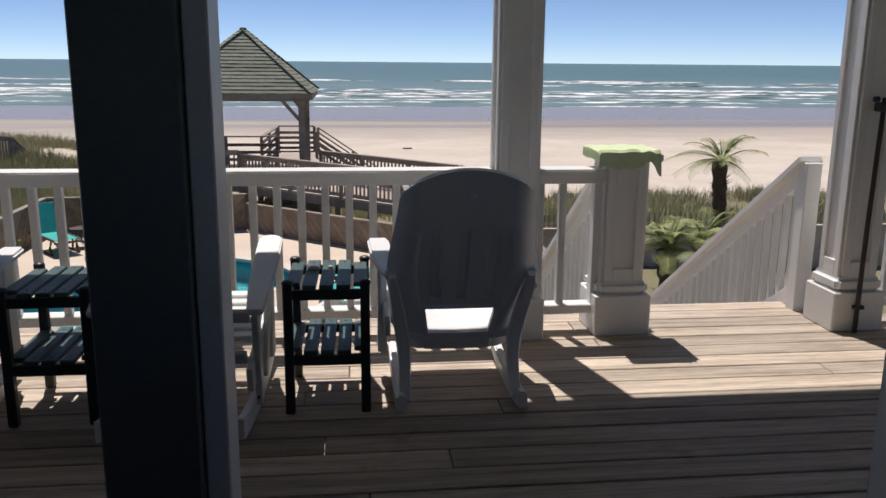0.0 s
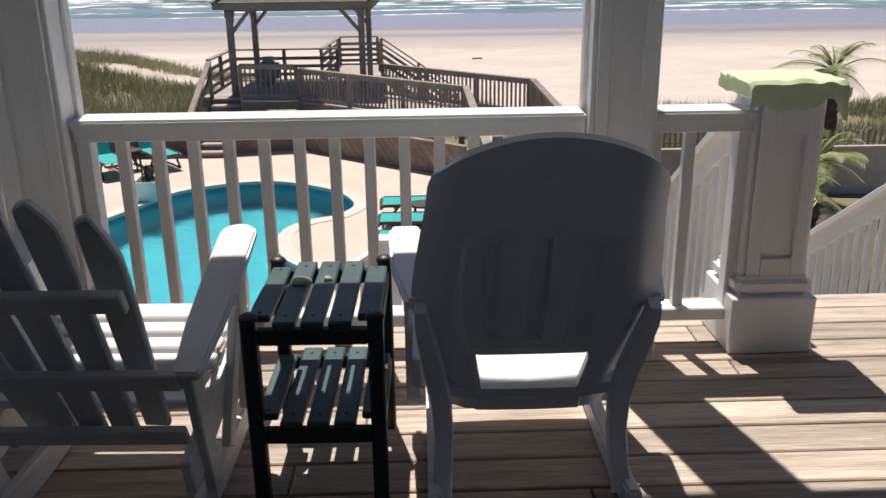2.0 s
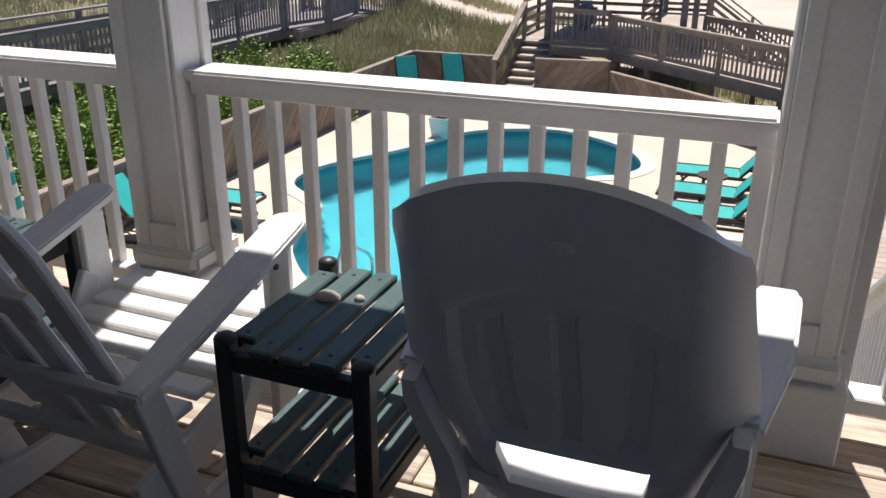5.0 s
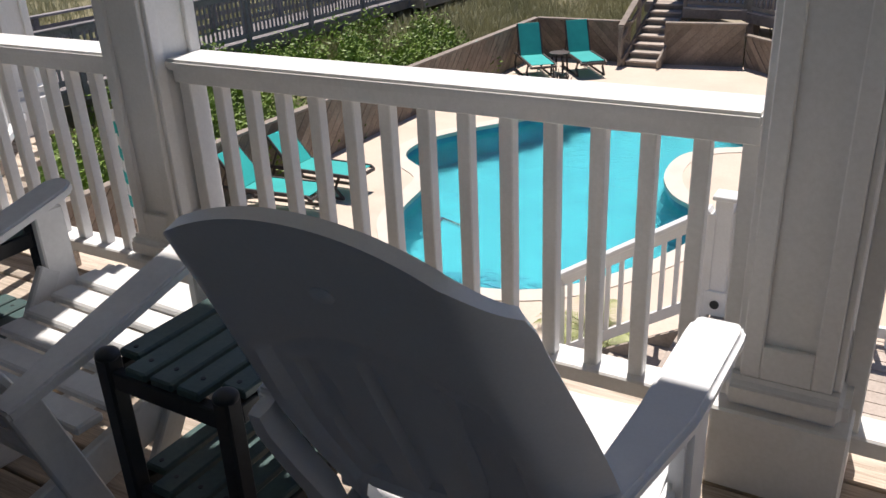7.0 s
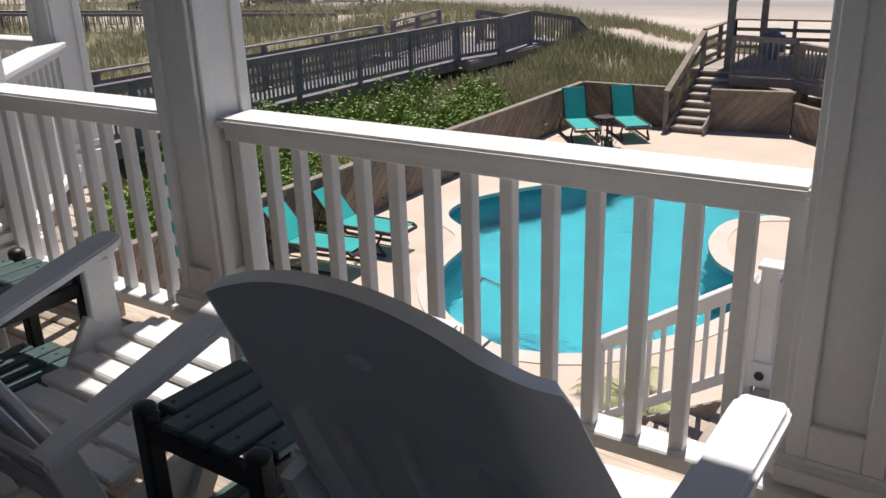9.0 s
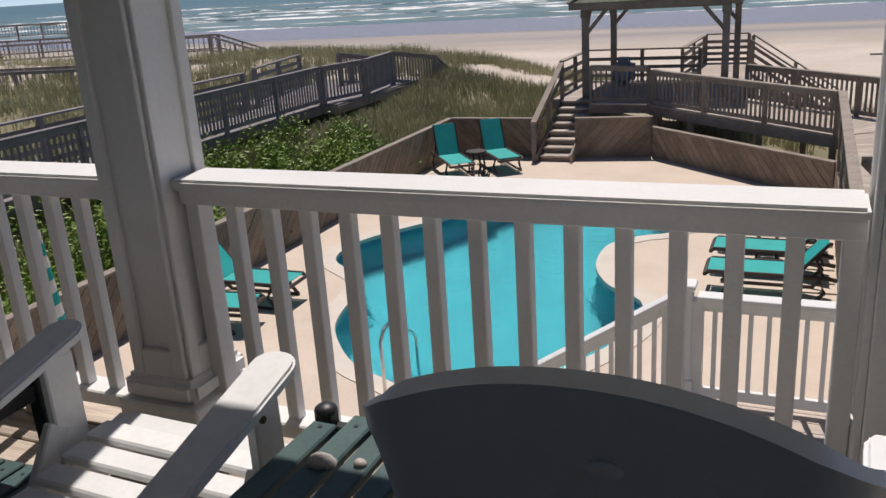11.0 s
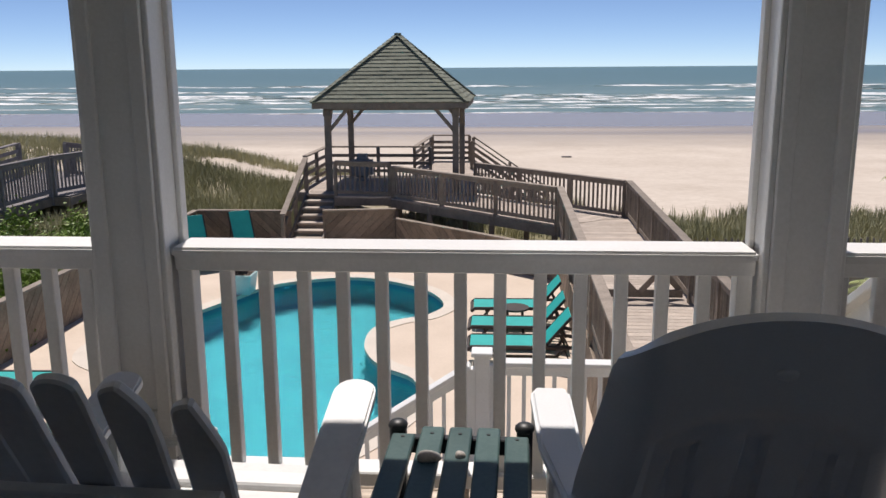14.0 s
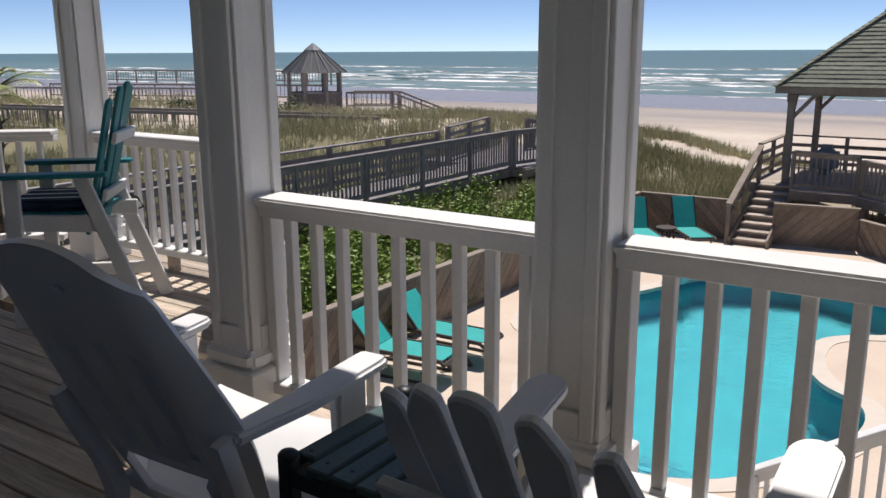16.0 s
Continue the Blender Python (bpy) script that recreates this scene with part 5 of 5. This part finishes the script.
wood_rail((-8.75, 21.3), (-8.6, 23.6), -1.72, -3.0, 0.92, 1.9, mat=DARKWOOD, label=NBL)


def far_gazebo(x, y, z, r):
    g = thing("far_gazebo", (x, y, z), "octagonal neighbouring gazebo with a grey metal roof", "gazebo")
    ang = [radians(22.5 + 45 * k) for k in range(8)]
    for k, a in enumerate(ang):
        b = ang[(k + 1) % 8]
        p, q = (x + r * math.cos(a), y + r * math.sin(a)), (x + r * math.cos(b), y + r * math.sin(b))
        part("post", box(p[0] - 0.09, p[0] + 0.09, p[1] - 0.09, p[1] + 0.09, z - 1.3, z + 2.3), DARKWOOD, g)
        part("top_rail", beam((*p, z + 0.95), (*q, z + 0.95), 0.12, 0.06), DARKWOOD, g)
        part("bottom_rail", beam((*p, z + 0.12), (*q, z + 0.12), 0.05, 0.1), DARKWOOD, g)
        bm = None
        for i in range(1, 15):
            t = i / 15
            u, v = p[0] + (q[0] - p[0]) * t, p[1] + (q[1] - p[1]) * t
            bm = box(u - 0.025, u + 0.025, v - 0.025, v + 0.025, z + 0.1, z + 0.95, 0, bm)
        part("balusters", bm, DARKWOOD, g)
        bm = bmesh.new()
        R = r * 1.28
        e0, e1 = (x + R * math.cos(a), y + R * math.sin(a)), (x + R * math.cos(b), y + R * math.sin(b))
        t0, t1 = (x + 0.4 * math.cos(a), y + 0.4 * math.sin(a)), (x + 0.4 * math.cos(b), y + 0.4 * math.sin(b))
        vs = [bm.verts.new((*e0, z + 2.25)), bm.verts.new((*e1, z + 2.25)), bm.verts.new((*t1, z + 3.75)), bm.verts.new((*t0, z + 3.75))]
        bm.faces.new(vs)
        bmesh.ops.solidify(bm, geom=bm.faces[:], thickness=0.05)
        panel = part("roof_panel", bm, METALROOF, g)
        for t in (0.0, 0.33, 0.66):
            s0 = Vector((e0[0] + (e1[0] - e0[0]) * t, e0[1] + (e1[1] - e0[1]) * t, z + 2.29))
            s1 = Vector((t0[0] + (t1[0] - t0[0]) * t, t0[1] + (t1[1] - t0[1]) * t, z + 3.79))
            part("seam", beam(s0, s1, 0.05, 0.05), METALROOF, panel)
    bm = bmesh.new()
    bmesh.ops.create_cone(bm, cap_ends=True, segments=8, radius1=0.62, radius2=0.05, depth=0.45, matrix=Matrix.Translation((x, y, z + 3.9)))
    part("roof_cap", bm, METALROOF, g)
    bm = bmesh.new()
    bmesh.ops.create_cone(bm, cap_ends=True, segments=8, radius1=r * 1.02, radius2=r * 1.02, depth=0.25, matrix=Matrix.Translation((x, y, z - 0.12)) @ Matrix.Rotation(radians(22.5), 4, "Z"))
    part("platform", bm, DARKWOOD, g)


far_gazebo(-38.0, 40.0, -2.2, 1.78)
FB = "weathered far boardwalk railing across the dunes"
for p0, p1, z in (((-60, 30), (-39.5, 37.5), -1.9), ((-62, 36), (-40, 43.5), -1.9), ((-36.0, 40.9), (-33.3, 42.2), -2.2), ((-36.6, 42.4), (-33.9, 43.8), -2.2), ((-75, 47), (-48, 53), -1.2), ((-40, 20), (-18.5, 24.5), -2.0), ((-40, 18.5), (-19, 22.8), -2.0)):
    wood_rail(p0, p1, z, z, 1.0, 2.4, mat=DARKWOOD, label=FB, step=0.3, group="far boardwalk railings")
wood_rail((-33.2, 42.25), (-30.6, 43.5), -2.2, -3.3, 1.0, 2.0, mat=DARKWOOD, label=FB, step=0.3, group="far boardwalk railings")
wood_rail((-33.8, 43.85), (-31.2, 45.1), -2.2, -3.3, 1.0, 2.0, mat=DARKWOOD, label=FB, step=0.3, group="far boardwalk railings")


# ---- loungers, planter, small pool things ----
def lounger(base, rz, back=54, ln=0.70):
    l = thing("sun_lounger", (0, 0, 0), "pool lounger with a teal sling and dark brown frame", "sun lounger", group="sun loungers")
    W = 0.265
    hy = 0.40
    for s in (-1, 1):
        part("side_rail", tube([(s * W, -1.02, 0.30), (s * W, -0.97, 0.34), (s * W, hy, 0.34), (s * W, hy + 0.10, 0.32)], 0.028, 6), BROWN, l)
        for yy in (-0.80, 0.30):
            part("leg", tube([(s * W, yy, 0.33), (s * (W + 0.02), yy + 0.07, 0.16), (s * (W + 0.02), yy - 0.05, 0.02)], 0.026, 6), BROWN, l)
        part("skid", tube([(s * (W + 0.02), -0.86, 0.022), (s * (W + 0.02), 0.26, 0.022)], 0.02, 6), BROWN, l)
    part("foot_bar", tube([(-W, -1.02, 0.30), (W, -1.02, 0.30)], 0.026, 6), BROWN, l)
    bm = box(-W + 0.03, W - 0.03, -0.99, 0.02, 0.345, 0.357, 0.004)
    part("seat_sling", bm, TEAL, l)
    a = radians(back)
    q0, q1 = Vector((0, 0.03, 0.352)), Vector((0, 0.03 + ln * math.cos(a), 0.352 + ln * math.sin(a)))
    part("back_sling", beam(q0, q1, 2 * W - 0.06, 0.014, 0.004), TEAL, l)
    for s in (-1, 1):
        off = Vector((s * (W - 0.02), 0, -0.015))
        part("back_rail", tube([q0 + off, q1 + off], 0.022, 6), BROWN, l)
    mid = q0.lerp(q1, 0.6)
    for s in (-1, 1):
        part("back_strut", tube([(s * (W - 0.03), mid.y, mid.z - 0.03), (s * (W - 0.03), min(mid.y + 0.12, 0.45), 0.33)], 0.016, 6), BROWN, l)
    l.matrix_basis = pose(*base, 0, 0, rz)
    return l


upright = lounger((-4.88, 15.55, POOL), 38, 66)
copy_thing(upright, pose(-5.72, 14.90, POOL, 0, 0, 38))
reclined = lounger((-5.72, 7.05, POOL), 92, 50, 0.56)
for x, y, rz in ((-5.80, 6.12, 97), (1.38, 10.80, -88), (1.38, 9.80, -90), (1.40, 8.90, -89)):
    copy_thing(reclined, pose(x, y, POOL, 0, 0, rz))


def round_table(x, y):
    t = thing("lounge_table", (x, y, POOL), "small round dark brown resin table beside a lounger", "side table", group="pool tables")
    bm = bmesh.new()
    bmesh.ops.create_cone(bm, cap_ends=True, segments=20, radius1=0.22, radius2=0.22, depth=0.03, matrix=Matrix.Translation((x, y, POOL + 0.42)))
    part("tabletop", bm, BROWN, t)
    for k in range(4):
        a = radians(45 + 90 * k)
        part("leg", tube([(x + 0.16 * math.cos(a), y + 0.16 * math.sin(a), POOL + 0.41), (x + 0.19 * math.cos(a), y + 0.19 * math.sin(a), POOL)], 0.022, 6), BROWN, t)


round_table(-5.12, 15.0)
round_table(1.05, 10.3)
pl = thing("pool_planter", (-4.0, 12.5, POOL), "square turquoise planter with dry flowers by the pool", "planter")
bm = bmesh.new()
bmesh.ops.create_cone(bm, cap_ends=True, segments=4, radius1=0.26, radius2=0.33, depth=0.38, matrix=Matrix.Translation((-4.0, 12.5, POOL + 0.19)) @ Matrix.Rotation(radians(45), 4, "Z"))
bmesh.ops.bevel(bm, geom=bm.edges[:], offset=0.012, segments=1, affect="EDGES")
part("pot", bm, GLAZE, pl)
bm = bmesh.new()
bmesh.ops.create_circle(bm, cap_ends=True, segments=4, radius=0.29, matrix=Matrix.Translation((-4.0, 12.5, POOL + 0.385)) @ Matrix.Rotation(radians(45), 4, "Z"))
part("soil", bm, TRUNK, pl)


um = thing("closed_umbrella", (-5.55, 3.95, POOL), "closed teal and white striped pool umbrella", "umbrella")
part("pole", tube([(-5.55, 3.95, POOL), (-5.55, 3.95, POOL + 2.0)], 0.018, 8), STEEL, um)
part("base", tube([(-5.55, 3.95, POOL), (-5.55, 3.95, POOL + 0.06)], 0.2, 20), BROWN, um)
for k in range(9):
    bm = bmesh.new()
    z0, z1 = POOL + 0.75 + 0.13 * k, POOL + 0.88 + 0.13 * k
    ringv = []
    for z in (z0, z1):
        r0 = 0.115 - 0.085 * (z - POOL - 0.75) / 1.2
        ringv.append([bm.verts.new((-5.55 + (r0 + 0.018 * math.sin(6 * a)) * math.cos(a), 3.95 + (r0 + 0.018 * math.sin(6 * a)) * math.sin(a), z + 0.02 * math.sin(3 * a))) for a in [2 * math.pi * i / 36 for i in range(36)]])
    for i in range(36):
        bm.faces.new((ringv[0][i], ringv[0][(i + 1) % 36], ringv[1][(i + 1) % 36], ringv[1][i]))
    part("canopy_stripe", bm, TEAL if k % 2 else WHITE, um, smooth=True)


# ---- plants ----
def blade(bm, p, tip, w, bend=0.25):
    p, tip = Vector(p), Vector(tip)
    d = tip - p
    side = d.cross(Vector((0, 0, 1)))
    side = side.normalized() if side.length > 1e-4 else Vector((1, 0, 0))
    mid = p + d * 0.55 + Vector((0, 0, bend * d.length * 0.5))
    a, b = bm.verts.new(p - side * w), bm.verts.new(p + side * w)
    c, e = bm.verts.new(mid + side * w * 0.8), bm.verts.new(mid - side * w * 0.8)
    t = bm.verts.new(tip)
    bm.faces.new((a, b, c, e))
    bm.faces.new((e, c, t))


bm = bmesh.new()
qr = random.Random(17)
for _ in range(60):
    a, l = qr.uniform(0, 6.283), qr.uniform(0.03, 0.22)
    q = Vector((-4.0 + qr.gauss(0, 0.06), 12.5 + qr.gauss(0, 0.06), POOL + 0.385))
    blade(bm, q, q + Vector((l * math.cos(a), l * math.sin(a), qr.uniform(0.12, 0.30))), 0.014)
part("dry_plant", bm, BARE, pl)


def leaf_mass(name, centres, leaves, size, mat, label, category, seed, kind="stuff"):
    """Shrubs as many small leaves spread through uneven clumps."""
    r = random.Random(seed)
    V, F = [], []
    for cx, cy, cz, rx, rz in centres:
        for _ in range(leaves):
            d = Vector((r.gauss(0, 1), r.gauss(0, 1), r.gauss(0, 1))).normalized()
            s = r.uniform(0.45, 1.0) * (1 + 0.35 * noise.noise((d.x * 2 + cx, d.y * 2 + cy, d.z * 2)))
            p = Vector((cx + d.x * rx * s, cy + d.y * rx * s, cz + abs(d.z) * rz * s))
            n = Vector((r.gauss(0, 1), r.gauss(0, 1), r.gauss(0.8, 1))).normalized()
            u = n.orthogonal().normalized() * size * r.uniform(0.6, 1.3)
            w = n.cross(u).normalized() * size * 0.5
            k = len(V)
            V += [p - u, p + w, p + u, p - w]
            F.append((k, k + 1, k + 2, k + 3))
    me = bpy.data.meshes.new(name)
    me.from_pydata([tuple(v) for v in V], [], F)
    me.materials.append(mat)
    return tagged(new(name, me), label, category, kind=kind)


pr = random.Random(21)
cl = []
for _ in range(110):
    y = pr.uniform(1.5, 15.0)
    x = pr.uniform(-9.2, -6.6)
    cl.append((x, y, ground_z(x, y) - 0.05, pr.uniform(0.35, 0.70), pr.uniform(0.5, 1.15)))
leaf_mass("dune_shrubs", cl, 620, 0.045, LEAF, "bright green low shrubs on the dune beside the fence", "shrubs", 3)
cl = []
for _ in range(16):
    x, y = pr.uniform(-46, -26), pr.uniform(18, 40)
    cl.append((x, y, ground_z(x, y) - 0.1, pr.uniform(0.6, 1.4), pr.uniform(0.5, 1.3)))
leaf_mass("far_shrubs", cl, 240, 0.11, DARKLEAF, "dark green shrubs on the far dunes", "shrubs", 5)


def grass_field(name, count, area, height, seed, mat, label, keep):
    r = random.Random(seed)
    V, F = [], []
    made = 0
    while made < count:
        x, y = r.uniform(area[0], area[1]), r.uniform(area[2], area[3])
        if not keep(x, y) or noise.noise((x * 0.35, y * 0.35, seed)) + r.uniform(-0.35, 0.5) < -0.05:
            made += 0.2
            continue
        z = ground_z(x, y) - 0.03
        h = height * r.uniform(0.5, 1.25)
        for _ in range(6):
            a, l = r.uniform(0, 6.283), r.uniform(0.1, 0.5) * h
            p = Vector((x + r.gauss(0, 0.07), y + r.gauss(0, 0.07), z))
            t = p + Vector((l * math.cos(a), l * math.sin(a), h * r.uniform(0.7, 1.0)))
            m2 = p.lerp(t, 0.5) + Vector((0, 0, 0.12 * h))
            s = Vector((-math.sin(a), math.cos(a), 0)) * 0.006 * (1 + height)
            k = len(V)
            V += [p - s, p + s, m2 + s * 0.8, m2 - s * 0.8, t]
            F += [(k, k + 1, k + 2, k + 3), (k + 3, k + 2, k + 4)]
        made += 1
    me = bpy.data.meshes.new(name)
    me.from_pydata([tuple(v) for v in V], [], F)
    me.materials.append(mat)
    tagged(new(name, me), label, "grass", kind="stuff")


offwalk = lambda x, y: not (-11.1 < x < -9.4 and y < 16.2) and not (-12.3 < x < -8.9 and 16 < y < 21.3)
grass_field("dune_grass_near", 9000, (-9.3, -4.3, 10.5, 22.2), 0.46, 31, GRASS, "olive and straw dune grass behind the pool fence", lambda x, y: offwalk(x, y) and (x < -6.5 or y > 16.9))
grass_field("dune_grass_ridge", 2600, (-20, -4.2, 24.2, 27.5), 0.42, 36, GRASS, "low olive grass along the crest above the beach", lambda x, y: True)
grass_field("dune_grass_left", 9000, (-26, -8.5, 4, 26), 0.5, 32, GRASS, "straw-coloured dune grass between the boardwalks", offwalk)
grass_field("dune_grass_far", 6000, (-60, -20, 18, 52), 0.7, 33, GRASS, "straw-coloured grass on the far dunes", lambda x, y: True)
grass_field("dune_grass_right", 6500, (3.9, 16, 13.5, 22), 0.44, 34, GRASS, "green-tipped dune grass behind the slat fence", lambda x, y: True)
grass_field("dune_grass_under", 900, (-2.5, 3.2, 17.5, 24), 0.4, 35, GRASS, "dune grass under the gazebo ramp", lambda x, y: y > 18.5 or x > 1)

# slat sand fence on the right-hand dune
sf = thing("sand_fence", (6, 14.6, -2.9), "dark wired slat fence along the dune", "fence")
sl = mesh_of("slat", box(-0.02, 0.02, -0.008, 0.008, 0, 0.95), DARKWOOD)
for i in range(95):
    x = 4.0 + 0.125 * i
    piece("slat", sl, sf, (x, 14.8 + 0.12 * math.sin(x), -3.0 + 0.02 * math.sin(i * 1.7)), 0.0)
part("wire", tube([(4.0 + 0.5 * i, 14.82 + 0.12 * math.sin(4.0 + 0.5 * i), -2.3) for i in range(25)], 0.008, 4), RUST, sf)


def fan_palm(x, y, z, height, fronds, length, name, label, seed):
    r = random.Random(seed)
    t = thing(name, (x, y, z), label, "palm")
    if height > 0.1:
        n = 14
        part("trunk", tube([(x + 0.05 * math.sin(k * 0.3), y, z + height * k / n) for k in range(n + 1)], [0.085 + 0.03 * ((k % 2)) + 0.05 * k / n for k in range(n + 1)], 10), TRUNK, t)
        bm = bmesh.new()
        for k in range(110):
            a = r.uniform(0, 6.283)
            h = z + height * r.uniform(0.15, 0.98)
            p = Vector((x + 0.10 * math.cos(a), y + 0.10 * math.sin(a), h))
            blade(bm, p, p + Vector((0.16 * math.cos(a), 0.16 * math.sin(a), 0.10)), 0.03)
        part("leaf_bases", bm, TRUNK, t)
    top = Vector((x, y, z + height))
    for k in range(fronds):
        a = 6.283 * k / fronds + r.uniform(-0.2, 0.2)
        up = r.uniform(0.1, 1.35)
        d = Vector((math.cos(a) * math.cos(up), math.sin(a) * math.cos(up), math.sin(up)))
        bm = bmesh.new()
        pts = []
        L = length * r.uniform(0.75, 1.1)
        for s in range(13):
            u = s / 12
            pts.append(top + d * L * u + Vector((0, 0, -0.48 * L * u * u)))
        own = tube(pts, [0.014 * (1 - 0.85 * s / 12) for s in range(13)], 5)
        bm = merge(bm, own)
        for s in range(3, 13):
            for side in (-1, 1):
                for m in range(2):
                    q = pts[s - 1].lerp(pts[s], m / 2)
                    dirn = (pts[s] - pts[s - 1]).normalized()
                    out = dirn.cross(Vector((0, 0, 1))).normalized() * side
                    ll = 0.34 * length * math.sin(min(1.0, (s + 1) / 12 + 0.12) * 2.6)
                    blade(bm, q, q + (out * 0.8 + dirn * 0.65 + Vector((0, 0, -0.35))).normalized() * max(0.05, ll), 0.007, 0.15)
        part("frond", bm, PALMLEAF, t)
    return t


fan_palm(8.35, 12.0, -2.9, 2.42, 26, 1.15, "palm_tree", "short palm with a shaggy dark trunk by the dune", 4)
fan_palm(5.6, 7.6, -2.9, 1.62, 26, 1.0, "palmetto", "bushy green palmetto beside the stairs", 6)
fan_palm(-7.3, 2.05, -2.9, 3.85, 20, 0.85, "palm_tree", "tall palm with pale fronds beyond the bay of the porch", 12)
fan_palm(6.7, 8.9, -2.9, 1.5, 22, 1.0, "palmetto", "bushy green palmetto beside the stairs", 7)
fan_palm(-0.40, 4.65, POOL, 0.1, 16, 0.75, "palmetto", "small spiky palmetto by the landing stairs", 9)
gw = part("garden_wall", box(4.2, 16.0, 12.6, 12.72, -3.0, -1.95, 0.005), PLANK)
tagged(gw, "low wooden retaining wall behind the palms", "wall", kind="structure")

drift = part("driftwood", beam((4.0, 44.2, ground_z(4, 44) + 0.05), (4.55, 44.35, ground_z(4.6, 44) + 0.04), 0.11, 0.07, 0.015), DARKWOOD)
tagged(drift, "dark piece of driftwood lying on the beach", "driftwood")
